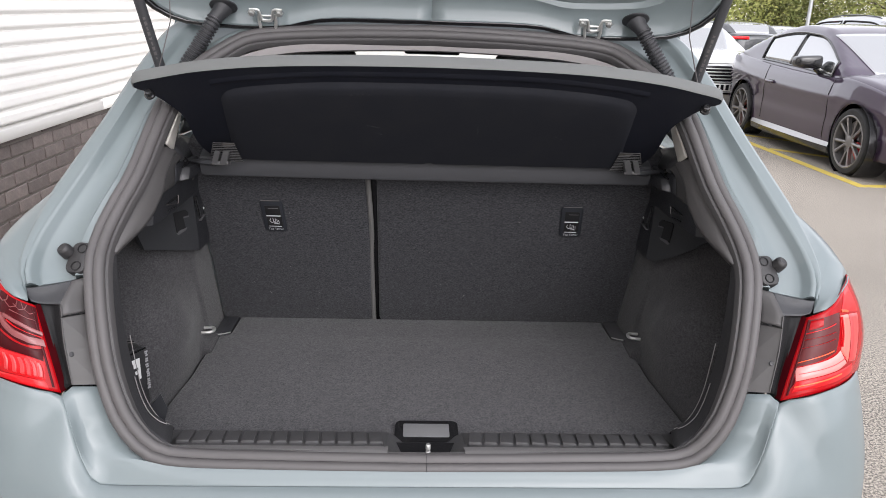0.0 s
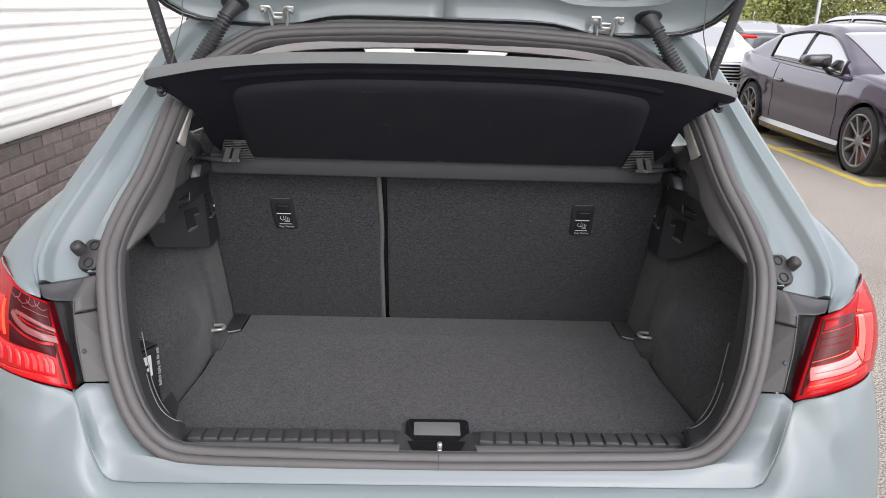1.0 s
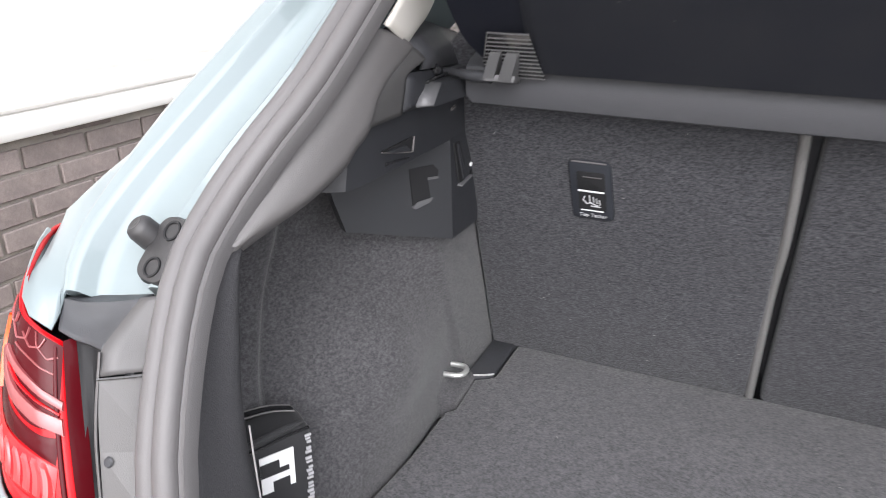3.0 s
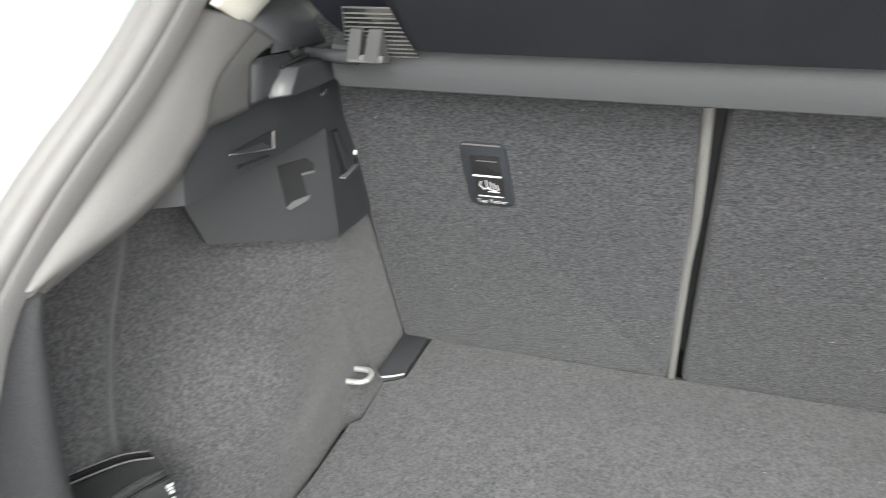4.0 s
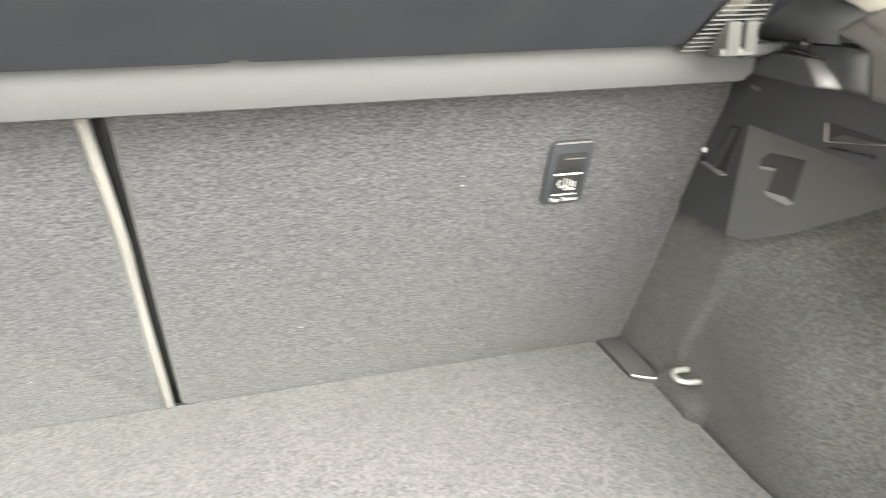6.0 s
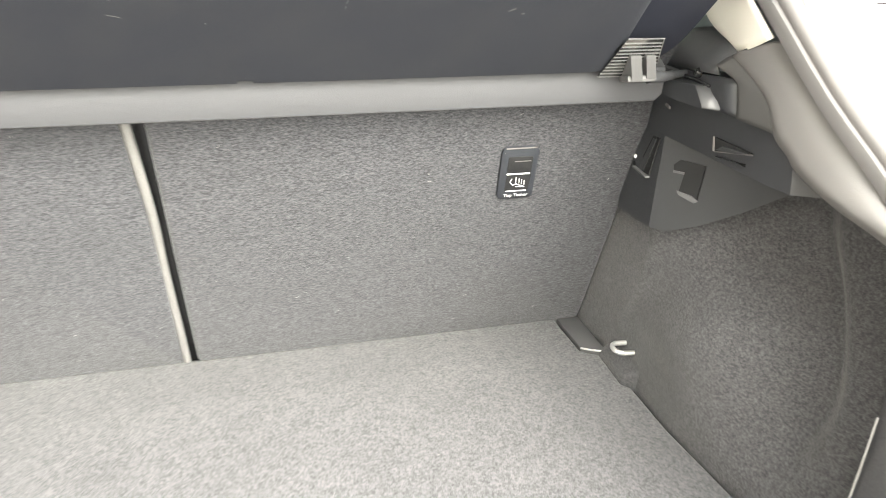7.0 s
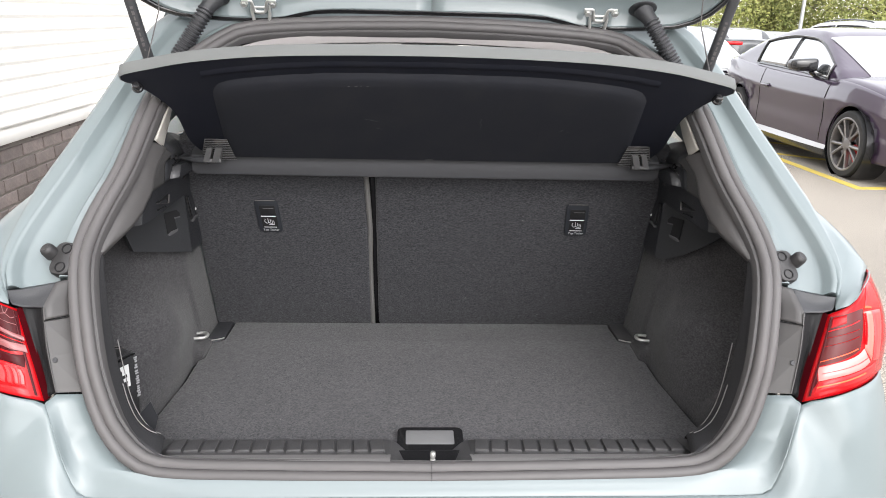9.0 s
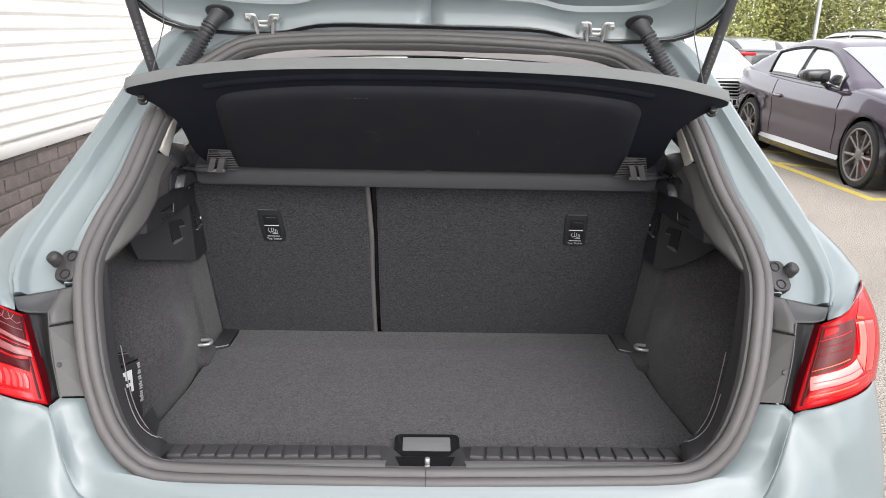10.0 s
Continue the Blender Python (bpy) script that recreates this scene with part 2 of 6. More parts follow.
def spline(pts, n):
    """n points along a Catmull-Rom curve through pts, even in length."""
    p = [Vector(q) for q in pts]
    p = [2 * p[0] - p[1]] + p + [2 * p[-1] - p[-2]]
    dense = []
    for i in range(1, len(p) - 2):
        a, b, c, d = p[i - 1:i + 3]
        for k in range(24):
            t = k / 24
            dense.append(0.5 * (2 * b + (c - a) * t + (2 * a - 5 * b + 4 * c - d) * t * t + (3 * b - a - 3 * c + d) * t ** 3))
    dense.append(p[-2])
    length = [0.0]
    for a, b in zip(dense, dense[1:]):
        length.append(length[-1] + (b - a).length)
    out, j = [], 0
    for k in range(n):
        want = length[-1] * k / (n - 1)
        while j < len(dense) - 2 and length[j + 1] < want:
            j += 1
        f = (want - length[j]) / max(1e-9, length[j + 1] - length[j])
        out.append(dense[j].lerp(dense[j + 1], min(1, max(0, f))))
    return out


def side(pts, s):
    return [Vector((s * p[0], p[1], p[2])) for p in pts]


def loft(rails, bm=None, closed=False, cap=False):
    """Quads between rails of equal length."""
    bm = bm or bmesh.new()
    rows = [[bm.verts.new(v) for v in r] for r in rails]
    if closed:
        rows.append(rows[0])
    for r, q in zip(rows, rows[1:]):
        for i in range(len(r) - 1):
            bm.faces.new((r[i], r[i + 1], q[i + 1], q[i]))
    if cap:
        for i in (0, -1):
            bm.faces.new([r[i] for r in (rows[:-1] if closed else rows)])
    return bm


def smooth_loft(controls, n, m):
    """A surface through control rails: n points along each, m rows across."""
    rails = [spline(c, n) for c in controls]
    cols = [spline([r[i] for r in rails], m) for i in range(n)]
    return loft([[c[k] for c in cols] for k in range(m)])


def smooth_rows(rails, m):
    """m rows blended through rails of equal length."""
    cols_ = [spline([r[i] for r in rails], m) for i in range(len(rails[0]))]
    return [[c[k] for c in cols_] for k in range(m)]


def thicken(ob, t, offset=-1.0):
    mod = ob.modifiers.new("thickness", "SOLIDIFY")
    mod.thickness, mod.offset = t, offset
    return ob


def box(size, at=(0, 0, 0), bevel=0.003, seg=2, turn=(0, 0, 0), bm=None):
    """A bevelled box, its middle at at."""
    b2 = bmesh.new()
    bmesh.ops.create_cube(b2, size=1.0, matrix=Matrix.Diagonal((*size, 1)))
    if bevel > 0:
        bmesh.ops.bevel(b2, geom=list(b2.edges), offset=min(bevel, 0.45 * min(size)), segments=seg, profile=0.6, affect="EDGES")
    bmesh.ops.transform(b2, matrix=pose(*at, *turn), verts=b2.verts)
    if bm is None:
        return b2
    return join(bm, b2)


def join(bm, other):
    me = bpy.data.meshes.new("tmp")
    other.to_mesh(me)
    other.free()
    bm.from_mesh(me)
    bpy.data.meshes.remove(me)
    return bm


def prism(outline, depth, m=None, bevel=0.0, seg=2):
    """A plate: an outline in x, y, from z = 0 down to -depth."""
    bm = bmesh.new()
    top = [bm.verts.new((x, y, 0)) for x, y in outline]
    f = bm.faces.new(top)
    r = bmesh.ops.extrude_face_region(bm, geom=[f])
    bmesh.ops.translate(bm, vec=(0, 0, -depth), verts=[v for v in r["geom"] if isinstance(v, bmesh.types.BMVert)])
    bmesh.ops.recalc_face_normals(bm, faces=bm.faces)
    if bevel > 0:
        edges = [e for e in bm.edges if abs(e.verts[0].co.z - e.verts[1].co.z) < 1e-6]
        bmesh.ops.bevel(bm, geom=edges, offset=bevel, segments=seg, profile=0.5, affect="EDGES")
    if m is not None:
        bmesh.ops.transform(bm, matrix=m, verts=bm.verts)
    return bm


def tube(path, r, n=10, bm=None, cap=True):
    """A round bar along a path; r may be a list."""
    bm = bm or bmesh.new()
    path = [Vector(p) for p in path]
    rr = r if isinstance(r, (list, tuple)) else [r] * len(path)
    tang = [(path[min(i + 1, len(path) - 1)] - path[max(i - 1, 0)]).normalized() for i in range(len(path))]
    u = tang[0].orthogonal().normalized()
    rings = []
    for p, t, q in zip(path, tang, rr):
        u = (u - t * u.dot(t)).normalized()
        v = t.cross(u)
        rings.append([bm.verts.new(p + q * (math.cos(2 * math.pi * k / n) * u + math.sin(2 * math.pi * k / n) * v)) for k in range(n)])
    for a, b in zip(rings, rings[1:]):
        for k in range(n):
            bm.faces.new((a[k], a[(k + 1) % n], b[(k + 1) % n], b[k]))
    if cap:
        bm.faces.new(rings[0][::-1])
        bm.faces.new(rings[-1])
    return bm


def disc(r, depth, m, n=24, bevel=0.002, bm=None):
    out = [(r * math.cos(2 * math.pi * k / n), r * math.sin(2 * math.pi * k / n)) for k in range(n)]
    b2 = prism(out, depth, m, bevel)
    return b2 if bm is None else join(bm, b2)


def lathe(profile, n, m=None, bm=None):
    """Turns (radius, height) about z."""
    bm = bm or bmesh.new()
    rings = [[bm.verts.new((r * math.cos(2 * math.pi * k / n), r * math.sin(2 * math.pi * k / n), h)) for k in range(n)] for r, h in profile]
    for a, b in zip(rings, rings[1:]):
        for k in range(n):
            bm.faces.new((a[k], a[(k + 1) % n], b[(k + 1) % n], b[k]))
    if m is not None:
        bmesh.ops.transform(bm, matrix=m, verts=bm.verts)
    return bm


def crisp(bm, w, limit=12):
    """Bevels the folds of a faceted sheet."""
    edges = [e for e in bm.edges if len(e.link_faces) == 2 and e.calc_face_angle(0) > radians(limit)]
    bmesh.ops.bevel(bm, geom=edges, offset=w, segments=2, profile=0.6, affect="EDGES")
    return bm


def pill(outline, depth, m, b):
    """A plate with a softened top edge."""
    rings = [[m @ Vector((x * f, y * f, z)) for x, y in outline + outline[:1]] for f, z in ((.001, 0), (.82, 0), (.93, -b * .25), (1, -b), (1, -depth))]
    return loft(rings)


def rounded(w, h, r, n=5):
    """The outline of a rounded rectangle."""
    out = []
    for cx, cy, a in ((w / 2 - r, h / 2 - r, 0), (-w / 2 + r, h / 2 - r, 90), (-w / 2 + r, -h / 2 + r, 180), (w / 2 - r, -h / 2 + r, 270)):
        for k in range(n):
            t = radians(a + 90 * k / (n - 1))
            out.append((cx + r * math.cos(t), cy + r * math.sin(t)))
    return out


# ---- ground and walls ----
gb = bmesh.new()
bmesh.ops.create_grid(gb, x_segments=2, y_segments=2, size=400)
ground = tagged(part("ground", gb, ASPHALT, smooth=False), "weathered grey-brown asphalt of a car park", "ground", kind="structure")


def stripe(a, b, w=0.10):
    a, b = Vector((*a, 0)), Vector((*b, 0))
    t = (b - a).normalized()
    nrm = Vector((-t.y, t.x, 0)) * w / 2
    bm = bmesh.new()
    low = [bm.verts.new(p + Vector((0, 0, 0.0))) for p in (a - nrm, b - nrm, b + nrm, a + nrm)]
    f = bm.faces.new(low)
    r = bmesh.ops.extrude_face_region(bm, geom=[f])
    bmesh.ops.translate(bm, vec=(0, 0, 0.004), verts=[v for v in r["geom"] if isinstance(v, bmesh.types.BMVert)])
    return tagged(part("road_marking", bm, YELLOW, smooth=False), "worn yellow painted line on the asphalt", "road marking", "yellow bay markings", "structure")


stripe((4.31, 4.82), (4.31, 11.5))
stripe((4.37, 4.87), (7.6, 5.05))
for k in range(4):
    stripe((4.37, 6.9 + 1.25 * k), (5.6, 5.75 + 1.25 * k))

# the wall beside the car: brick below, ribbed cladding above
WALL = Matrix.Translation((-2.10, 0, 0)) @ Matrix.Rotation(radians(0.5), 4, "X")
FLASH_Z = 0.779


def wall_part(name, bm, mat, label, category):
    ob = part(name, bm, mat, smooth=True, angle=12)
    ob.matrix_world = WALL
    return tagged(ob, label, category, kind="structure")


wall_brick = wall_part("wall_brick", box((0.2, 24, 1.10), (-0.11, 3, FLASH_Z - .547), 0.0), MORTAR, "low wall of grey-brown bricks with pale mortar joints", "wall")

# ribbed sheet
PITCH = 0.0762
rib = [(0.0, 0.0), (0.0, 0.010), (0.014, 0.021), (0.019, 0.025), (0.021, 0.031), (0.021, 0.062), (0.018, 0.068), (0.004, 0.0755)]
line = []
for k in range(54):
    for dx, dz in rib:
        line.append((dx, FLASH_Z + 0.058 + k * PITCH + dz))
sheet = loft([[Vector((x + 0.006, y, z)) for x, z in line] for y in (-9.0, -3.0, 0.0, 3.0, 15.0)])
cladding = thicken(wall_part("wall_cladding", sheet, CLADDING, "white horizontally ribbed steel cladding sheet", "cladding"), 0.003, 0)
wall_part("wall_core", box((0.16, 24, 4.2), (-0.10, 3, FLASH_Z + 2.13), 0.0), CLADDING, "plain wall behind the cladding", "wall")
fl = loft([[Vector((x, y, z)) for x, z in ((0.004, FLASH_Z + 0.070), (0.036, FLASH_Z + 0.059), (0.040, FLASH_Z + 0.055), (0.040, FLASH_Z + 0.004), (0.036, FLASH_Z), (0.0, FLASH_Z))] for y in (-9, 2.97)])
thicken(wall_part("trim_flashing", fl, FLASHING, "folded white metal flashing under the cladding", "flashing"), 0.002)
fl = loft([[Vector((x + 0.0006, y, z)) for x, z in ((0.004, FLASH_Z + 0.070), (0.036, FLASH_Z + 0.059), (0.040, FLASH_Z + 0.055), (0.040, FLASH_Z + 0.004), (0.036, FLASH_Z), (0.0, FLASH_Z))] for y in (2.974, 15)])
thicken(wall_part("trim_flashing", fl, FLASHING, "folded white metal flashing under the cladding", "flashing"), 0.002)
for k in range(14):
    for j in range(10):
        y, z = -1.3 + 1.2 * k, FLASH_Z + 0.058 + (2 * j + 1) * PITCH + 0.005
        screw = disc(0.006, 0.005, pose(0.006, y, z, 0, 90, 0), 8, 0.001)
        if k < 7 and j < 8:
            wall_part("cladding_screw", screw, STEEL, "small steel screw head in the cladding", "screw").parent = None
        else:
            screw.free()

# plain white wall added beyond the car's nose, so the gap over the shelf looks bright
wall_end = tagged(part("wall_end", box((3.5, 0.2, 3.0), (-0.2, 7.1, 1.5), 0.0), CLADDING), "plain white wall added beyond the car to brighten the gap over the shelf", "wall", kind="structure")


# ---- the hatchback with its open boot ----
car = thing("hatchback_car", "grey-blue hatchback with its boot lid open", "car")

SEAL = [(0, -.778, .715), (.25, -.777, .718), (.42, -.775, .722), (.479, -.771, .738), (.525, -.757, .787), (.556, -.73, .853),
        (.574, -.702, .927), (.597, -.638, 1.02), (.602, -.59, 1.065), (.590, -.54, 1.113), (.570, -.478, 1.168), (.545, -.351, 1.285),
        (.50, -.285, 1.345), (.449, -.24, 1.386), (.38, -.205, 1.418), (.2, -.19, 1.432), (0, -.186, 1.437)]
half = spline(SEAL, 60)
ring = half[:-1] + [Vector((-p.x, p.y, p.z)) for p in half[:0:-1]]


def ring_frames(pts):
    """Tangent, outward and rearward directions at each point of a closed ring."""
    out = []
    n = len(pts)
    for i, p in enumerate(pts):
        t = (pts[(i + 1) % n] - pts[i - 1]).normalized()
        k = min(1, max(0, (p.z - 0.72) / 0.25))
        rear = Vector((0, -0.50, 0.87)).lerp(Vector((0, -0.93, 0.37)), k)
        if p.z > 1.0:
            rear = Vector((0, -0.93, 0.37)).lerp(Vector((0, -0.68, 0.73)), min(1, (p.z - 1.0) / 0.15))
        rear = (rear - t * rear.dot(t)).normalized()
        o = t.cross(rear).normalized()
        if o.dot(p - Vector((0, -0.5, 1.05))) < 0:
            o = -o
        out.append((t, o, rear))
    return out


frames = ring_frames(ring)


def ring_sweep(profile, closed_profile=True):
    rails = []
    for a, b in profile:
        r = [p + a * o + b * rr for p, (t, o, rr) in zip(ring, frames)]
        rails.append(r + [r[0]])
    return loft(rails, closed=closed_profile)


def arc(cx, cy, r, a0, a1, n):
    return [(cx + r * math.cos(radians(a0 + (a1 - a0) * k / (n - 1))), cy + r * math.sin(radians(a0 + (a1 - a0) * k / (n - 1)))) for k in range(n)]


seal_profile = arc(-0.009, 0.005, 0.0095, -20, 150, 7) + arc(-0.0255, 0.006, 0.0100, 30, 200, 7) + [(-0.036, -0.012), (0.0, -0.012)]
seal_ob = part("boot_seal", ring_sweep(seal_profile), RUBBER, car, "grey-black double-lipped rubber seal round the opening", angle=60)
bmesh_fix = bmesh.new()
bmesh_fix.from_mesh(seal_ob.data)
bmesh.ops.remove_doubles(bmesh_fix, verts=bmesh_fix.verts, dist=1e-5)
bmesh_fix.to_mesh(seal_ob.data)
bmesh_fix.free()
joint = [ring[0] + (a * 1.0) * frames[0][1] + (b + .0004) * frames[0][2] for a, b in seal_profile[:14]]
part("seal_joint", tube(joint, .0005, 5), RUBBER_BLACK, seal_ob)
# thin inner lip
lip = [(-.033, .003), (-.036, .0045), (-.0385, .0034), (-.040, .0036), (-.042, .000), (-.043, -.009), (-.040, -.011), (-.034, -.006)]
part("seal_lip", ring_sweep(lip), RUBBER_LIP, seal_ob, angle=35)

GROOVE = [(.691, -.657, 1.004), (.704, -.629, 1.032), (.699, -.583, 1.072), (.668, -.51, 1.14), (.621, -.398, 1.241), (.599, -.346, 1.291),
          (.565, -.26, 1.37), (.52, -.18, 1.435), (.40, -.125, 1.475), (.2, -.11, 1.488), (0, -.105, 1.49)]
TAIL_SEAL = SEAL[7:]

for s in (1, -1):
    # pillar channel: from the seal over the step and groove to the outer ridge
    inner = spline(side(TAIL_SEAL, s), 48)
    groove = spline(side(GROOVE, s), 48)
    rows = []
    for k, (off, bulge) in enumerate(((-0.10, -0.012), (0.0, -0.002), (0.13, 0.003), (0.17, 0.001), (0.21, -0.011), (0.25, -0.014), (0.50, -0.016), (0.77, -0.014), (0.82, -0.010), (0.86, 0.002), (0.90, 0.0055), (0.95, 0.005), (1.0, -0.002))):
        row = []
        for a, b in zip(inner, groove):
            up = Vector((0.15 * s, -0.68, 0.73)).normalized()
            row.append(a.lerp(b, off) + up * bulge)
        rows.append(row)
    for dx, dy, up_ in ((0.008, 0.0, -0.004), (0.020, 0.001, 0.001), (0.029, 0.008, 0.000), (0.034, 0.028, -0.010)):
        rows.append([Vector((b.x + s * dx * (0.3 + 0.7 * min(1, abs(b.x) / 0.5)) * min(1, .12 + i_ / 9), b.y + dy * min(1, i_ / 9), b.z + up_ * min(1, i_ / 9))) for i_, b in enumerate(groove)])
    for row in rows:
        row.insert(0, row[0] + Vector((0, .012, -.012)))
    thicken(part("pillar_channel", loft(rows), PAINT, car, angle=50), 0.002)
    rows = [row[1:] for row in rows]
    # shoulder and side of the body: from the ridge over the haunch down the flank
    ridge = rows[-1][0:36]
    foot_ = spline(side([(.742, -0.646, .999), (.747, -0.600, 1.040), (.750, -0.520, 1.082), (.745, -0.400, 1.112), (.740, -0.200, 1.125), (.738, -0.064, 1.115), (.738, 0.100, 1.10)], s), 36)
    crest = spline(side([(.758, -0.642, .998), (.785, -0.588, 1.026), (.806, -0.480, 1.048), (.818, -0.350, 1.056), (.826, -0.173, 1.058), (.832, -0.036, 1.055), (.834, 0.100, 1.045)], s), 36)
    swell = spline(side([(.780, -0.626, .994), (.812, -0.548, .998), (.838, -0.420, .998), (.850, -0.280, .994), (.860, -0.145, .985), (.866, -0.025, .97), (.868, 0.100, .955)], s), 36)
    waist = spline(side([(.800, -0.600, .90), (.830, -0.520, .90), (.850, -0.400, .89), (.860, -0.260, .88), (.866, -0.135, .87), (.869, -0.025, .86), (.870, 0.100, .85)], s), 36)
    lowr = spline(side([(.815, -0.600, .80), (.838, -0.500, .78), (.853, -0.380, .76), (.862, -0.240, .74), (.867, -0.135, .71), (.868, -0.025, .69), (.868, 0.100, .67)], s), 36)
    skirt_ = spline(side([(.80, -0.600, .45), (.82, -0.520, .40), (.84, -0.450, .38), (.85, -0.360, .55), (.855, -0.135, .64), (.85, -0.025, .50), (.83, 0.100, .27)], s), 36)
    lamp_edge = spline(side([(.704, -.638, 1.016), (.694, -.658, 1.003), (.672, -.684, .989), (.684, -.690, .994), (.701, -.688, 1.002), (.720, -.673, 1.010), (.746, -.643, 1.018), (.772, -.611, 1.023), (.787, -.587, 1.024), (.810, -.570, .985), (.824, -.575, .915), (.824, -.60, .857), (.838, -.58, .70), (.815, -.575, .40)], s), 40)
    cols = [spline([ridge[i], ridge[i].lerp(foot_[i], .5) + Vector((s * -.006, 0, -.006)), foot_[i], crest[i], swell[i], waist[i], lowr[i], skirt_[i]], 40) for i in range(36)]
    haunch = [lamp_edge] + [[a_.lerp(b_, f_) for a_, b_ in zip(lamp_edge, cols[4])] for f_ in (.35, .7)] + cols[4:]
    thicken(part("quarter_panel", loft([[c[k] for c in haunch] for k in range(40)]), PAINT, car, angle=60), 0.002)
    front_skin = [side([(.738, .10, 1.10), (.74, .9, 1.08), (.74, 1.5, 1.06)], s), side([(.834, .10, 1.045), (.832, .9, 1.035), (.83, 1.5, 1.02)], s), side([(.868, .10, .955), (.868, .9, .955), (.865, 1.5, .96)], s), side([(.870, .10, .85), (.870, .9, .85), (.87, 1.5, .86)], s), side([(.83, .10, .27), (.82, .9, .24), (.82, 1.5, .24)], s)]
    thicken(part("door_skin", smooth_loft(front_skin, 12, 20), PAINT, car, angle=60), 0.002)

    # plastic panel between seal and lamp
    low = side([(.556, -.718, .850), (.570, -.693, .908), (.5835, -.668, .963)], s)
    mid = side([(.596, -.734, .857), (.607, -.717, .912), (.617, -.7005, .965)], s)
    thicken(part("lamp_surround_panel", loft([low, mid]), SURROUND, car, "grey plastic panel between seal and tail lamp", smooth=False), 0.002)
    low = side([(.5838, -.6675, .9645), (.588, -.655, .978), (.591, -.642, 1.000), (.592, -.633, 1.014)], s)
    mid = side([(.6172, -.6995, .9665), (.620, -.689, .984), (.619, -.668, .998), (.617, -.647, 1.011)], s)
    thicken(part("lamp_surround_top", smooth_loft([low, mid], 14, 4), SURROUND, car, angle=60), 0.002)
    mid2 = side([(.598, -.733, .858), (.604, -.726, .88), (.614, -.711, .93), (.6215, -.689, .984)], s)
    dip = side([(.607, -.727, .850), (.617, -.714, .88), (.632, -.695, .93), (.642, -.675, .982)], s)
    lampe = side([(.612, -.733, .848), (.624, -.717, .892), (.640, -.699, .938), (.660, -.678, .984)], s)
    thicken(part("lamp_surround_bevel", smooth_loft([mid2, dip, lampe], 16, 8), BEVEL_AND_SHADE, car), 0.002)
    part("panel_gap", tube(side([(.5825, -.6715, .9625), (.600, -.687, .9640), (.6165, -.7005, .9650)], s), .0011, 6), BLACK, car)
    flare_t = side([(.617, -.618, 1.006), (.640, -.624, 1.002), (.665, -.630, .999), (.693, -.636, .996)], s)
    flare_a = side([(.617, -.648, 1.010), (.640, -.655, 1.006), (.665, -.661, 1.003), (.693, -.661, 1.001)], s)
    flare_b = side([(.6185, -.664, .998), (.640, -.664, .993), (.660, -.668, .991), (.682, -.672, .993)], s)
    flare_c = side([(.620, -.689, .984), (.638, -.685, .983), (.655, -.684, .983), (.671, -.684, .988)], s)
    thicken(part("lamp_surround_flare", loft([spline(flare_t, 16)] + smooth_rows([spline(r_, 16) for r_ in (flare_a, flare_b, flare_c)], 8)), PLASTIC, car, angle=35), 0.002)
    part("surround_edge", tube(spline(side([(.619, -.6915, .984), (.611, -.7135, .93), (.601, -.7285, .88), (.596, -.7355, .858)], s), 12), .0012, 6), SURROUND, car)
    part("surround_clip", box((.006, .004, .010), (s * .612, -.652, .998), .001, turn=(-40, 0, s * 20)), BLACK, car)
    for zs, ys, xs in ((.905, -.7165, .600), (.962, -.6805, .604)):
        part("surround_screw", lathe([(0, .0015), (.0035, .0015), (.0045, 0)], 12, look((s * xs, ys, zs), (s * .60, -1.6, 1.3)) @ Matrix.Rotation(math.pi, 4, "Y")), PLASTIC, car)

    # rubber buffer with its bracket
    bx, by, bz = s * .628, -.600, 1.030
    M = look((bx, by, bz), (bx + s * 0.10, by - 0.68, bz + 0.60)) @ Matrix.Rotation(math.pi, 4, "Y") @ Matrix.Diagonal((s, 1, 1, 1))
    turn_ = pose(-.007, .003, 0, 0, 0, 4)
    capsule = [(x_ * (1 - .10 * math.cos(y_ * 60)), y_) for x_, y_ in rounded(.040, .060, .015, 7)]
    buf_ob = part("lid_buffer", pill(capsule, .040, M @ turn_ @ pose(-.012, -.004, .026), .006), RUBBER_BLACK, car, "black rubber lid buffer on its bracket")
    part("buffer_knob", lathe([(0.0, 0.026), (0.0030, 0.0255), (0.0065, 0.0265), (0.0100, 0.0245), (0.0118, 0.020), (0.0122, 0.006), (0.0095, 0.003), (0.0095, -.03)], 20, M @ pose(.002, .004, .014) @ Matrix.Rotation(radians(14), 4, "Y") @ Matrix.Rotation(radians(-12), 4, "X")), RUBBER_BLACK, buf_ob)
    # wells blacker than the buffer: the shade of the hollows is in the colour
    for end_ in (1, -1):
        part("screw_well", lathe([(0.0, 0.002), (0.0060, 0.003), (0.0072, 0.0080), (0.0088, 0.0080), (0.0098, 0.0)], 16, M @ turn_ @ pose(-.014, -.004 + end_ * .0165, .0195)), BEVEL_AND_SHADE, buf_ob)
        part("screw", lathe([(0, .0025), (.003, .002), (.0035, 0)], 10, M @ turn_ @ pose(-.014, -.004 + end_ * .0165, .0220)), STEEL, buf_ob)

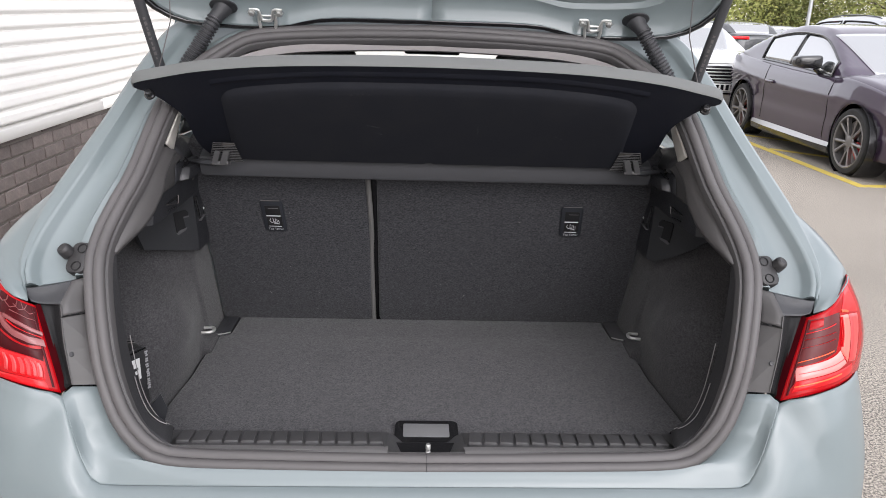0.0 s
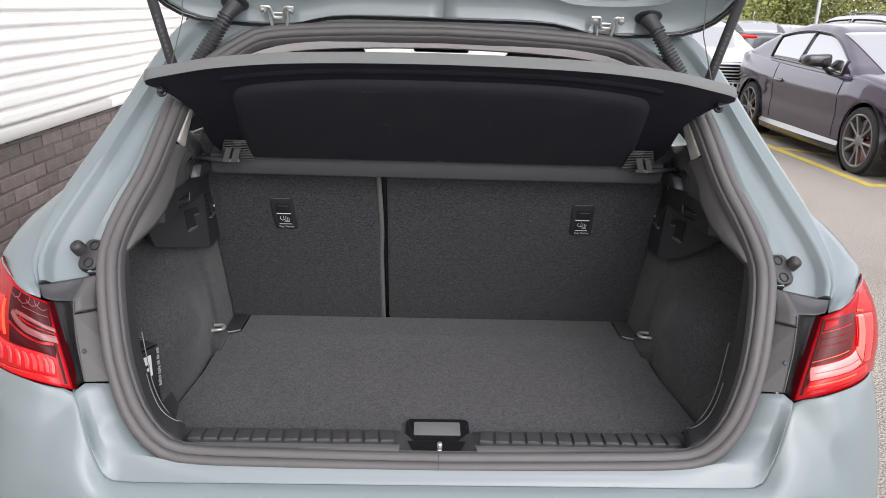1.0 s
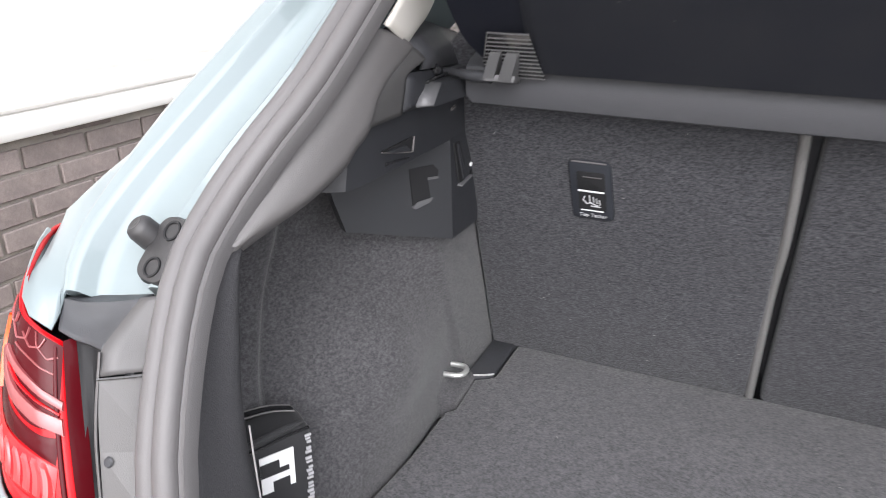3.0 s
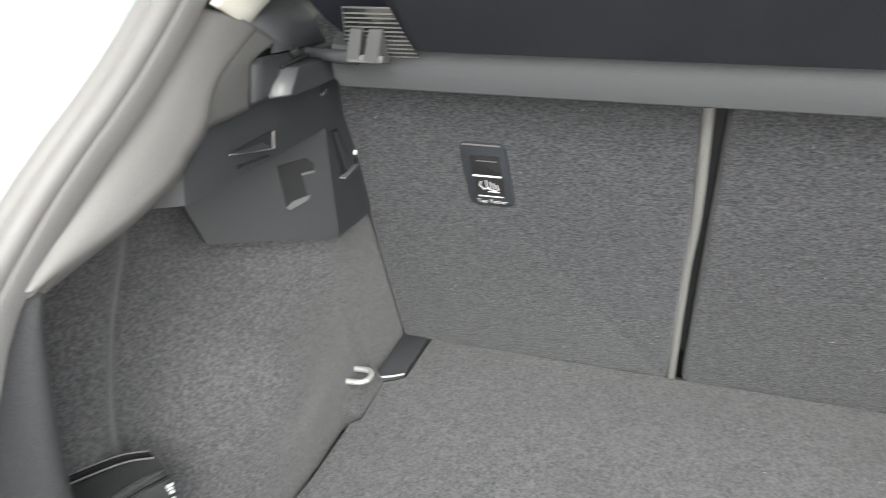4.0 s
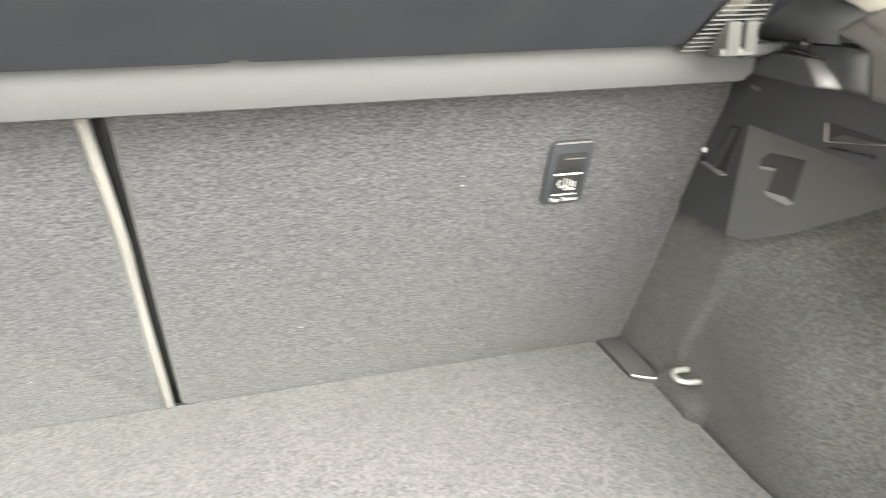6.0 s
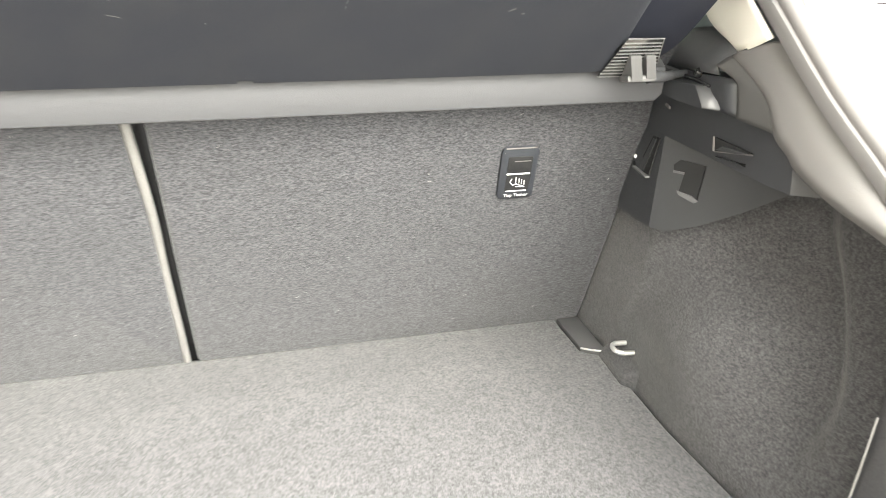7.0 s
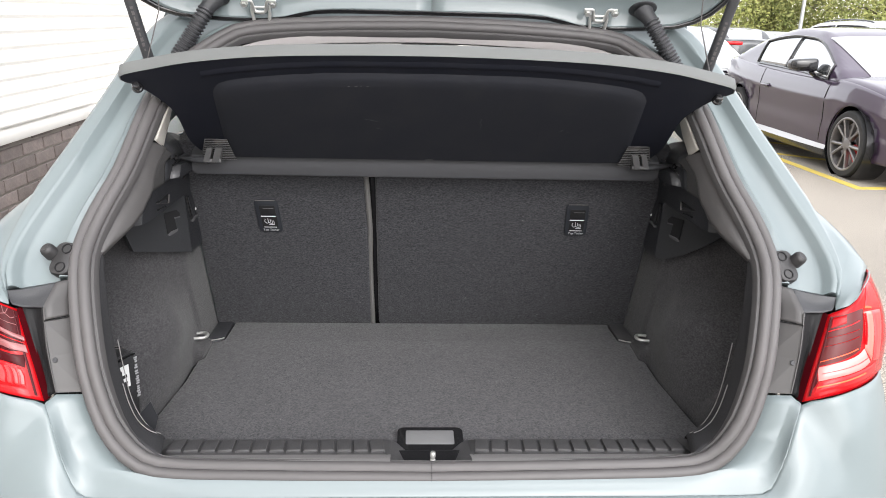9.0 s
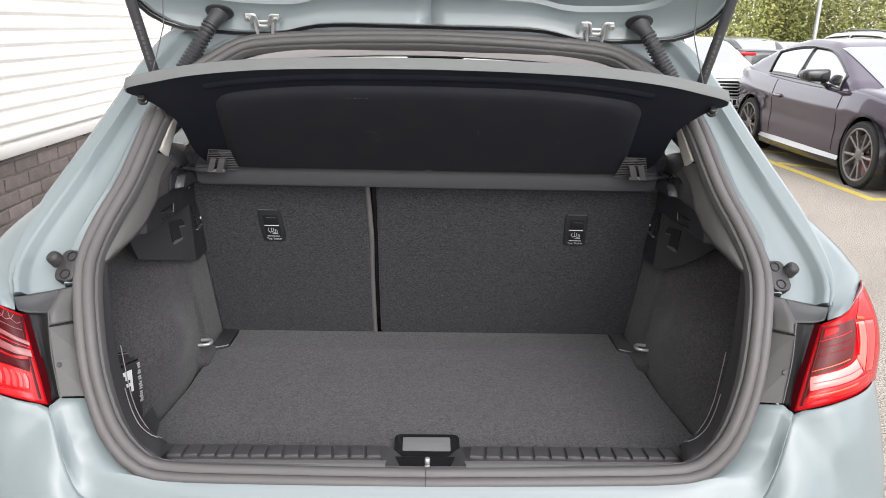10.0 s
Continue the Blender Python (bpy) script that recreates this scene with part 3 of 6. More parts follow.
# sill strip below the seal, then the bumper, which meets the lamps
LEDGE = [(0, -.799, .707), (.30, -.799, .707), (.46, -.799, .707), (.52, -.799, .708), (.546, -.799, .712), (.560, -.796, .730), (.577, -.785, .768), (.594, -.766, .807), (.611, -.745, .842)]
strip_rails = [
    [(0, -.768, .722), (.30, -.767, .724), (.40, -.766, .727), (.45, -.764, .732), (.490, -.758, .750), (.515, -.752, .770), (.532, -.745, .795), (.545, -.735, .825), (.556, -.722, .848)],
    [(0, -.779, .726), (.30, -.779, .727), (.42, -.778, .730), (.485, -.776, .741), (.530, -.774, .747), (.553, -.770, .753), (.573, -.757, .783), (.586, -.744, .818), (.598, -.732, .853)],
    [(0, -.783, .724), (.30, -.783, .725), (.42, -.782, .727), (.488, -.780, .737), (.535, -.778, .743), (.558, -.773, .752), (.577, -.760, .784), (.590, -.746, .819), (.601, -.734, .851)],
    [(0, -.787, .719), (.30, -.787, .720), (.42, -.787, .722), (.490, -.786, .728), (.535, -.785, .732), (.558, -.7845, .741), (.5775, -.7725, .776), (.5925, -.756, .813), (.6065, -.7395, .8465)],
    [(x, y + .001, z + .002) for x, y, z in LEDGE],
    [(x, y - .002, z - .004) for x, y, z in LEDGE]]


def both(r):
    return side(r, -1)[:0:-1] + side(r, 1)


rows = [spline(both(r), 81) for r in strip_rails]
thicken(part("sill_strip", loft([rows[0], rows[1], rows[2], rows[3], [a_.lerp(b_, .5) + Vector((0, .001, .001)) for a_, b_ in zip(rows[3], rows[4])], rows[4], rows[5]]), PAINT, car, "grey-blue painted sill strip under the seal", angle=28), 0.002)
LAMP_FOOT = [(.650, -.754, .860), (.685, -.748, .868), (.735, -.717, .866), (.782, -.675, .864), (.825, -.613, .859)]
bump = [
    LEDGE + LAMP_FOOT,
    [(0, -.803, .7075), (.30, -.803, .7075), (.46, -.803, .7075), (.522, -.803, .709), (.550, -.803, .713), (.565, -.799, .731), (.582, -.788, .768), (.599, -.769, .806), (.617, -.750, .838)] + [(x + .0005, y - .003, z - .002) for x, y, z in LAMP_FOOT],
    [(0, -.852, .655), (.30, -.851, .656), (.50, -.846, .658), (.57, -.841, .660), (.62, -.834, .663), (.648, -.828, .667), (.670, -.821, .673), (.692, -.812, .681), (.714, -.802, .690), (.742, -.787, .702), (.778, -.757, .716), (.809, -.712, .729), (.830, -.657, .740), (.838, -.60, .748)],
    [(0, -.864, .56), (.30, -.863, .56), (.51, -.855, .563), (.59, -.847, .567), (.65, -.836, .575), (.675, -.829, .582), (.695, -.820, .592), (.715, -.811, .604), (.735, -.802, .612), (.76, -.787, .62), (.793, -.757, .627), (.818, -.710, .633), (.833, -.655, .638), (.84, -.60, .645)],
    [(0, -.862, .42), (.30, -.861, .42), (.51, -.852, .425), (.60, -.842, .428), (.66, -.830, .433), (.685, -.822, .437), (.705, -.813, .441), (.725, -.805, .445), (.745, -.793, .45), (.768, -.777, .455), (.798, -.747, .46), (.82, -.702, .465), (.832, -.650, .47), (.838, -.60, .475)],
    [(0, -.835, .25), (.30, -.834, .25), (.51, -.824, .25), (.60, -.812, .252), (.66, -.798, .256), (.685, -.790, .259), (.70, -.785, .262), (.72, -.775, .266), (.74, -.763, .27), (.76, -.75, .275), (.785, -.72, .28), (.803, -.68, .29), (.812, -.635, .30), (.815, -.59, .31)]]
rows = [spline(both(r), 121) for r in bump]
rows.insert(2, [a_.lerp(b_, .45) + Vector((0, -.007, .007)) for a_, b_ in zip(rows[1], rows[2])])
thicken(part("rear_bumper", loft([rows[0]] + smooth_rows(rows[1:], 44)), PAINT, car, "grey-blue painted rear bumper", angle=55), 0.002)


def tail_lamp(s):
    """Wrap-round red lamp with light guides."""
    inner = [(.613, -.742, .846), (.627, -.728, .893), (.644, -.710, .938), (.663, -.688, .981)]
    rows = [
        inner,
        [(.643, -.752, .860), (.654, -.736, .905), (.667, -.716, .949), (.681, -.693, .992)],
        [(.683, -.745, .866), (.689, -.730, .913), (.695, -.712, .957), (.701, -.690, 1.001)],
        [(.733, -.715, .863), (.731, -.705, .914), (.727, -.692, .962), (.720, -.675, 1.009)],
        [(.780, -.675, .860), (.775, -.669, .915), (.763, -.659, .967), (.745, -.645, 1.017)],
        [(.825, -.620, .857), (.825, -.614, .915), (.812, -.604, .970), (.786, -.590, 1.023)],
        [(.832, -.560, .857), (.834, -.550, .915), (.824, -.540, .970), (.796, -.560, 1.021)],
    ]
    body = thicken(part("tail_lamp", smooth_loft([side(r, s) for r in rows], 24, 44), RED_LENS, car, "red wrap-round tail lamp"), 0.004)

    grid = [spline(side(r, s), 41) for r in rows]
    cols = [spline([g[i] for g in grid], 81) for i in range(41)]

    def at(u, v, h):
        """Point at u along the lamp (0 inner, 1 outer), v up it, h proud of it."""
        i, j = min(39, int(v * 40)), min(79, int(u * 80))
        p = cols[i][j].lerp(cols[i + 1][j], v * 40 - i)
        q = cols[i][j + 1].lerp(cols[i + 1][j + 1], v * 40 - i)
        p = p.lerp(q, u * 80 - j)
        a, b = cols[i][j + 1] - cols[i][j], cols[i + 1][j] - cols[i][j]
        nn = a.cross(b).normalized()
        if nn.dot(Vector((s * 0.4, -1, 0.1))) < 0:
            nn = -nn
        return p + nn * h

    def band(name, path, w, h, mat, n=30):
        """A flat raised band on the lens along (u, v) points, w wide in v or u."""
        rails = []
        for e, d in ((-0.5, 0.0), (-0.45, h), (-0.2, h * 1.15), (0.2, h * 1.15), (0.45, h), (0.5, 0.0)):
            row = []
            for k in range(n):
                f = k / (n - 1) * (len(path) - 1)
                i = min(len(path) - 2, int(f))
                (u0, v0), (u1, v1) = path[i], path[i + 1]
                u, v = u0 + (u1 - u0) * (f - i), v0 + (v1 - v0) * (f - i)
                du, dv = (path[min(i + 1, len(path) - 1)][0] - path[i][0]) * 1.9, path[min(i + 1, len(path) - 1)][1] - path[i][1]
                L_ = math.hypot(du, dv)
                u, v = u - dv / L_ * w * e / 1.9, v + du / L_ * w * e
                row.append(at(min(0.995, max(0.0, u)), min(0.995, max(0.0, v)), d))
            rails.append(row)
        return part(name, loft(rails), mat, body)

    def patch(name, low, high, h, mat, n=24, m=7):
        """A field of the lens between two (u, v) lines, its middle proud by h, its border flush."""
        lo, hi = spline([(u, v, 0) for u, v in low], n), spline([(u, v, 0) for u, v in high], n)
        rails = []
        for k in range(m):
            f = k / (m - 1)
            rails.append([at(min(.995, max(0, p.x + (q.x - p.x) * f)), min(.995, max(0, p.y + (q.y - p.y) * f)), h * (.25 if k in (0, m - 1) or i in (0, n - 1) else 1)) for i, (p, q) in enumerate(zip(lo, hi))])
        return part(name, loft(rails), mat, body)

    # both lamps are built alike; each side's lighting is painted into its lens colours
    if s > 0:
        win = patch("inner_window", [(.036, .385), (.125, .385), (.212, .405), (.290, .435)], [(.030, .95), (.125, .925), (.235, .90), (.335, .86)], .0014, SMOKY_RED)
        patch("window_glow", [(.045, .80), (.10, .80), (.15, .80)], [(.045, .93), (.10, .92), (.15, .91)], .0022, RED_LENS)
        for v0, v1, mat_ in ((.775, .775, RED_BRIGHT), (.70, .68, RED_LENS), (.60, .60, RED_LENS), (.43, .465, AMBER_LENS)):
            band("window_line", [(.035, v0), (.13, (v0 + v1) / 2 - .004), (.255, v1)], .013 if mat_ != RED_LENS else .007, .0026, mat_)
        patch("light_guide", [(.055, .205), (.138, .205), (.262, .205), (.36, .21), (.44, .235)], [(.030, .37), (.112, .37), (.212, .378), (.285, .395), (.338, .43)], .0030, PINK_LENS)
        patch("light_guide", [(.345, .42), (.340, .60), (.338, .82)], [(.455, .24), (.470, .52), (.475, .745)], .0030, PINK_RED)
        patch("outer_glow", [(.470, .24), (.480, .52), (.485, .74)], [(.575, .19), (.61, .45), (.635, .665)], .0024, CORAL)
        band("guide_line", [(.06, .285), (.15, .285), (.28, .295), (.40, .32)], .008, .0036, CORAL)
        band("guide_line", [(.345, .47), (.345, .62), (.343, .80)], .014, .0036, RED_BRIGHT)
        patch("red_band", [(.05, .075), (.20, .075), (.412, .075), (.56, .09)], [(.058, .195), (.20, .195), (.41, .19), (.53, .19)], .0020, RED_BRIGHT)
        band("lamp_line", [(.055, .135), (.2, .14), (.38, .15)], .020, .0032, AMBER_LENS)
        patch("top_glow", [(.375, .86), (.50, .76), (.66, .67)], [(.52, .98), (.60, .985), (.68, .985)], .0016, RED_BRIGHT)
        patch("amber_spot", [(.37, .835), (.42, .80), (.47, .765)], [(.375, .865), (.43, .83), (.48, .79)], .0026, AMBER_LENS)
        patch("dark_corner", [(.028, .10), (.035, .12), (.05, .18)], [(.022, .33), (.030, .32), (.05, .21)], .0016, RED_DARK)
    else:
        patch("inner_window", [(.030, .52), (.12, .48), (.24, .54), (.34, .60)], [(.0, .97), (.10, .975), (.25, .98), (.36, .95)], .0012, RED_DARK)
        for pts in (((.02, .90), (.06, .86), (.10, .90), (.11, .97)), ((.07, .96), (.09, .90), (.13, .87), (.17, .92)), ((.14, .97), (.15, .90), (.20, .86), (.25, .90)), ((.22, .98), (.23, .92), (.28, .88), (.33, .90)), ((.03, .80), (.08, .80), (.14, .82), (.20, .83))):
            band("net_line", list(pts), .010, .0022, PINK_GREY)
        band("curved_guide", [(.012, .55), (.09, .545), (.17, .58), (.235, .64), (.285, .72)], .085, .0034, PINK_GREY)
        band("curved_guide", [(.008, .66), (.07, .675), (.13, .705), (.20, .735), (.25, .74)], .050, .0034, PINK_GREY)
        band("guide_line", [(.02, .61), (.09, .625), (.16, .655), (.22, .70)], .012, .0030, RED_BRIGHT)
        patch("dark_band", [(.045, .335), (.16, .36), (.35, .36)], [(.030, .48), (.10, .455), (.21, .49), (.33, .57)], .0010, RED_DARK)
        patch("light_guide", [(.062, .105), (.20, .105), (.375, .085), (.6, .08)], [(.040, .325), (.162, .35), (.35, .35), (.6, .38)], .0026, RED_BRIGHT)
        for u_ in (.066, .092, .122, .156, .200, .256, .33, .42, .52):
            w_ = .020 + .06 * u_
            patch("guide_rib", [(u_, .125), (u_ - w_ * .30, .20), (u_ - w_ * .35, .26), (u_, .325)], [(u_ + w_, .125), (u_ + w_ * .75, .20), (u_ + w_ * .70, .26), (u_ + w_, .325)], .0042, CORAL, 10, 5)
        patch("red_band", [(.055, .012), (.175, .012), (.375, .012), (.6, .02)], [(.062, .095), (.20, .095), (.375, .075), (.6, .07)], .0016, RED_BRIGHT)
        patch("outer_glow", [(.40, .42), (.42, .6), (.43, .8)], [(.60, .40), (.62, .6), (.62, .72)], .0018, RED_BRIGHT)
        band("amber_line", [(.385, .42), (.40, .58), (.41, .78)], .035, .0028, AMBER_LENS)
    band("rim_line", [(.030, .05), (.030, .35), (.030, .65), (.030, .95)], .025, .0025, RED_DARK)
    # dark flank towards the plastic panel
    flank = loft([spline(side(inner, s), 16), spline(side([(.610, -.730, .846), (.623, -.714, .893), (.640, -.696, .938), (.659, -.676, .981)], s), 16)])
    part("lamp_flank", flank, RED_DARK, body)
    return body


for s in (1, -1):
    tail_lamp(s)


# ---- inside the boot: fixed trims ----
def seat_y(z):
    return -(z - 0.66) * 0.4074


def ease(a, b, t):
    """A smooth step from 0 at a to 1 at b."""
    t = min(1, max(0, (t - a) / (b - a)))
    return t * t * (3 - 2 * t)


CARPET_TOP_LEFT = [(.02, .930), (-.09, .930), (-.219, .938), (-.260, .985), (-.320, 1.030), (-.360, 1.060), (-.400, 1.085), (-.470, 1.085), (-.51, 1.066), (-.575, 1.045), (-.61, 1.030)]
CARPET_TOP_RIGHT = [(.02, .930), (-.09, .930), (-.219, .936), (-.260, .985), (-.320, 1.030), (-.360, 1.060), (-.400, 1.085), (-.470, 1.085), (-.51, 1.066), (-.575, 1.045), (-.61, 1.030)]


def wall_x(y, z):
    """Half width of the carpeted side at a place: flat by the seat, swollen over the wheel arch, hollow behind it."""
    x = .5455
    # crease where the arch begins, then the swell
    start = -.145 - .085 * ease(.70, .93, z)
    x += .006 * ease(start + .012, start - .006, y) * ease(.68, .74, z) - (.004 + .020 * ease(.67, .80, z)) * ease(start - .012, start - .15, y) * (1 - .35 * ease(.80, .95, z))
    # the arch leans outward as it rises
    x += .084 * ease(.66, 1.05, z) ** 1.1 * ease(-.19, -.34, y)
    # the pocket behind the arch, its edge climbing forward
    edge = -.490 + .110 * ease(.80, 1.0, z)
    deep = ease(.67, .80, z) * (1 - .45 * ease(.90, 1.05, z))
    t = min(1, max(0, (edge + .185 - y) / .185))
    x += deep * (.080 * t * t * (1.5 - .5 * t) - .020 * ease(edge - .002, edge - .040, y) + .022 * ease(edge - .05, edge - .12, y))
    x += .012 * ease(-.33, -.50, y) * (1 - deep)
    # crown of the arch, nearest to the floor
    x -= .022 * math.exp(-((y + .375) / .085) ** 2 - ((z - .80) / .085) ** 2)
    # low ledge beside the lashing eye
    ledge_ = ease(-.115, -.128, y) * (1 - ease(-.205, -.226, y)) * (1 - ease(.668, .692, z))
    return x + (.5245 - x) * ledge_


for s in (1, -1):
    sd = lambda pts: side(pts, s)
    # dark panel from the seal inward
    a = sd([(.44, -.745, .748), (.478, -.737, .775), (.508, -.722, .83), (.530, -.700, .90), (.552, -.655, .99), (.560, -.620, 1.035), (.577, -.583, 1.060)])
    b = sd([(.455, -.69, .735), (.498, -.682, .768), (.522, -.672, .83), (.540, -.660, .90), (.554, -.630, .98), (.562, -.604, 1.035), (.572, -.575, 1.062)])
    c = sd([(.475, -.63, .712), (.518, -.628, .755), (.538, -.626, .83), (.548, -.621, .90), (.556, -.606, .97), (.562, -.588, 1.033), (.568, -.560, 1.062)])
    d = sd([(.485, -.60, .665), (.550, -.600, .72), (.575, -.600, .82), (.588, -.594, .90), (.597, -.580, .97), (.60, -.565, 1.033), (.604, -.540, 1.062)])
    thicken(part("opening_side_panel", smooth_loft([a, b, c, d], 24, 14), SIDE_PANEL, car, "black plastic side panel of the opening"), 0.002)
    # thin pale cable along its edge
    cable = spline(sd([(.540, -.625, .898), (.535, -.628, .853), (.528, -.631, .802), (.516, -.634, .763), (.496, -.639, .734), (.477, -.645, .727)]), 24)
    part("edge_cable", tube([p + Vector((-s * .003, -.003, .002)) for p in cable], .0009, 6), SILL_FACE, car)
    cable = spline(sd([(.525, -.660, .834), (.517, -.663, .798), (.505, -.666, .768), (.488, -.668, .750), (.473, -.670, .744)]), 20)
    part("edge_cable", tube([p + Vector((-s * .003, -.004, .002)) for p in cable], .0009, 6), SILL_FACE, car)

    # carpeted side wall with the wheel arch's bulge and the pocket behind it
    top_line = spline([(y, z, 0) for y, z in (CARPET_TOP_LEFT if s < 0 else CARPET_TOP_RIGHT)], 200)
    rows = []
    for j in range(61):
        v = j / 60
        row = []
        for k in range(81):
            y = .008 - .614 * k / 80
            zt = min(top_line, key=lambda p: abs(p.x - y)).y
            z = .645 + (zt - .645) * v
            row.append(Vector((s * wall_x(y, z), y + seat_y(z) * max(0, (y + .193) / .2), z)))
        rows.append(row)
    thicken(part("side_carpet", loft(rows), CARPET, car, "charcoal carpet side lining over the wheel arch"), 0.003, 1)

    # black moulded box under the shelf support: upper band, folded lower face and the cheek towards the seat
    band_t = [(.529, y, 1.117) for y in (-.085, -.140, -.212, -.270, -.330, -.390, -.430, -.462)]
    band_b = [(.5365, y, 1.0555) for y in (-.108, -.150, -.212, -.270, -.330, -.390, -.430, -.462)]
    band_t[-1], band_b[-1] = (.5350, -.452, 1.1165), (.5410, -.455, 1.0555)
    band_t.append((.600, -.492, 1.1150))
    band_b.append((.600, -.492, 1.0555))
    under = [(x + .075, y, z - .004) for x, y, z in band_b]
    trim = part("side_box", crisp(loft([sd(band_t), sd(band_b), sd(under)]), .003, 8), PLASTIC_DEEP, car, "black moulded plastic box below the shelf support", angle=30)
    # lower face, set back under the band, and the cheek towards the seat
    if s < 0:
        foot_b = [(.5270, -.219, .927), (.547, -.260, .940), (.574, -.315, .9575), (.598, -.365, .9735), (.6065, -.375, 1.012), (.614, -.388, 1.060)]
    else:
        foot_b = [(.5270, -.219, .927), (.540, -.242, .928), (.562, -.282, .950), (.588, -.335, .988), (.600, -.385, 1.026), (.606, -.420, 1.060)]
    head_b = [(.5365, -.212, 1.060), (.548, -.240, 1.060), (.566, -.280, 1.060), (.585, -.320, 1.060), (.600, -.355, 1.060), (.616, -.390, 1.062)]
    rim_ = [(x + .010, y + .004, z + .002) for x, y, z in foot_b]
    part("lower_face", crisp(loft([sd(head_b), sd(foot_b), sd(rim_)]), .002, 25), BOX_FACE, trim, angle=30)
    part("cheek", crisp(loft([sd(r_) for r_ in ([(.5365, -.108, 1.060), (.5365, -.212, 1.060)], [(.5340, -.115, .918), (.5270, -.219, .927)], [(.544, -.115, .920), (.537, -.215, .929)])]), .002, 25), PLASTIC_DEEP, trim, angle=30)

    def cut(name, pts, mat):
        """A recess of the moulding as a plate flush with the trim, its shade or lit face put into the colour."""
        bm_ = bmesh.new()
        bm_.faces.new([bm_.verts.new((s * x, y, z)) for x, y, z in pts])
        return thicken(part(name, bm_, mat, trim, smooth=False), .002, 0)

    def face_x(y, z):
        """Half width of the box's lower face."""
        return .5365 + (-.4124 * (y + .212) + .0895 * (z - 1.0555)) / .9066 - .0015

    def on_box(pts, d=0.0):
        return [(face_x(y, z) - d, y, z) for y, z in pts]

    # wedge slot with blade, end wall and slit: shade drawn black, lit edges grey
    cut("slot", [(.5320, -.397, 1.0835), (.5315, -.326, 1.0845), (.5330, -.328, 1.0680)], BEVEL_AND_SHADE)
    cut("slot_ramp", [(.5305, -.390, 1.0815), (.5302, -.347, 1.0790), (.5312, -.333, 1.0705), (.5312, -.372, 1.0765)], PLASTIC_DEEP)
    part("slot_edge", tube([(s * .5306, -.326, 1.0845), (s * .5316, -.328, 1.0675)], .0016, 6), PLASTIC_GREY, trim)
    part("slot_edge", tube([(s * .5318, -.330, 1.0675), (s * .5312, -.399, 1.0825)], .0009, 6), PLASTIC_GREY, trim)
    part("slot", tube(spline([(s * .5345, -.385, 1.0665), (s * .5345, -.360, 1.0645), (s * .5345, -.330, 1.0610)], 8), [.0022, .0012, .0010, .0010, .0010, .0010, .0009, .0006], 6), BLACK, trim)
    # bag hook: an L-shaped hollow, its shade drawn black, lit lip and floor drawn paler
    cut("hook_hollow", on_box([(-.2765, 1.0305), (-.2424, 1.0302), (-.2351, 1.0217), (-.2374, 1.0130), (-.2519, 1.0140), (-.2500, .9878), (-.2757, .9841)]), BEVEL_AND_SHADE)
    cut("hook_lip", on_box([(-.2525, 1.0158), (-.2374, 1.0148), (-.2374, 1.0118), (-.2525, 1.0128)], .0015), LIT_GREY)
    cut("hook_floor", on_box([(-.2785, .9838), (-.2700, .9885), (-.2480, .9895), (-.2520, .9845), (-.2740, .9800)], .0015), LIT_GREY)
    # latch slot in the cheek, its shade drawn as a black plate
    cut("latch_slot", [(.5340, -.206, 1.050), (.5345, -.188, 1.049), (.5340, -.156, .992), (.5300, -.196, .996)], BEVEL_AND_SHADE)
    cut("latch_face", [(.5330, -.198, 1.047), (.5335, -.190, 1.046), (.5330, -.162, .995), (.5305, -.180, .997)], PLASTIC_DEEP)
    part("latch_foot", box((.010, .044, .0028), (s * .5310, -.174, .9935), .001, turn=(3, 0, s * -4)), LIT_GREY, trim)
    part("cheek_mark", box((.002, .012, .004), (s * .5285, -.222, 1.098), .001, turn=(12, 0, 0)), PLASTIC_GREY, trim)
    part("stud", lathe([(0, .004), (.0024, .0034), (.0034, .0014), (.0034, 0)], 10, pose(s * .5345, -.149, 1.009, 0, s * -90, 0)), WHITE, trim)
    # hole drawn as a black disc in place of its shade
    part("stud_hole", lathe([(0, .0015), (.004, .001), (.0045, 0)], 10, pose(s * .5335, -.149, .998, 0, s * -90, 0)), BEVEL_AND_SHADE, trim)

    # shelf support ledge: upright face, step with a ramp painted paler as if lit, shoulder and top
    rows = [sd([(.532, -.090, 1.115), (.529, -.24, 1.1165), (.5245, -.300, 1.1170), (.5225, -.345, 1.1175), (.5220, -.372, 1.1180)]),
            sd([(.528, -.090, 1.121), (.524, -.24, 1.1220), (.5205, -.300, 1.1225), (.5195, -.345, 1.1235), (.5190, -.372, 1.1240)]),
            sd([(.530, -.090, 1.137), (.527, -.24, 1.1390), (.5235, -.300, 1.1410), (.5200, -.340, 1.1480), (.5195, -.368, 1.1530)]),
            sd([(.533, -.090, 1.146), (.531, -.22, 1.1480), (.5265, -.285, 1.1510), (.5215, -.335, 1.1560), (.5205, -.366, 1.1575)]),
            sd([(.552, -.090, 1.148), (.552, -.22, 1.1500), (.552, -.285, 1.1530), (.548, -.335, 1.1580), (.545, -.366, 1.1590)])]
    ledge = thicken(part("shelf_support", crisp(loft(rows), .003), PLASTIC_DEEP, car, "black plastic ledge that carries the shelf", angle=30), 0.003)
    part("peg_seat", box((.034, .040, .016), (s * .538, -.216, 1.139), .004), PLASTIC, ledge)
    ramp_ = [[(.5240, -.314, 1.1425), (.5050, -.310, 1.1425)], [(.5180, -.346, 1.1225), (.5045, -.330, 1.1225)], [(.5180, -.344, 1.1195), (.5050, -.329, 1.1195)]]
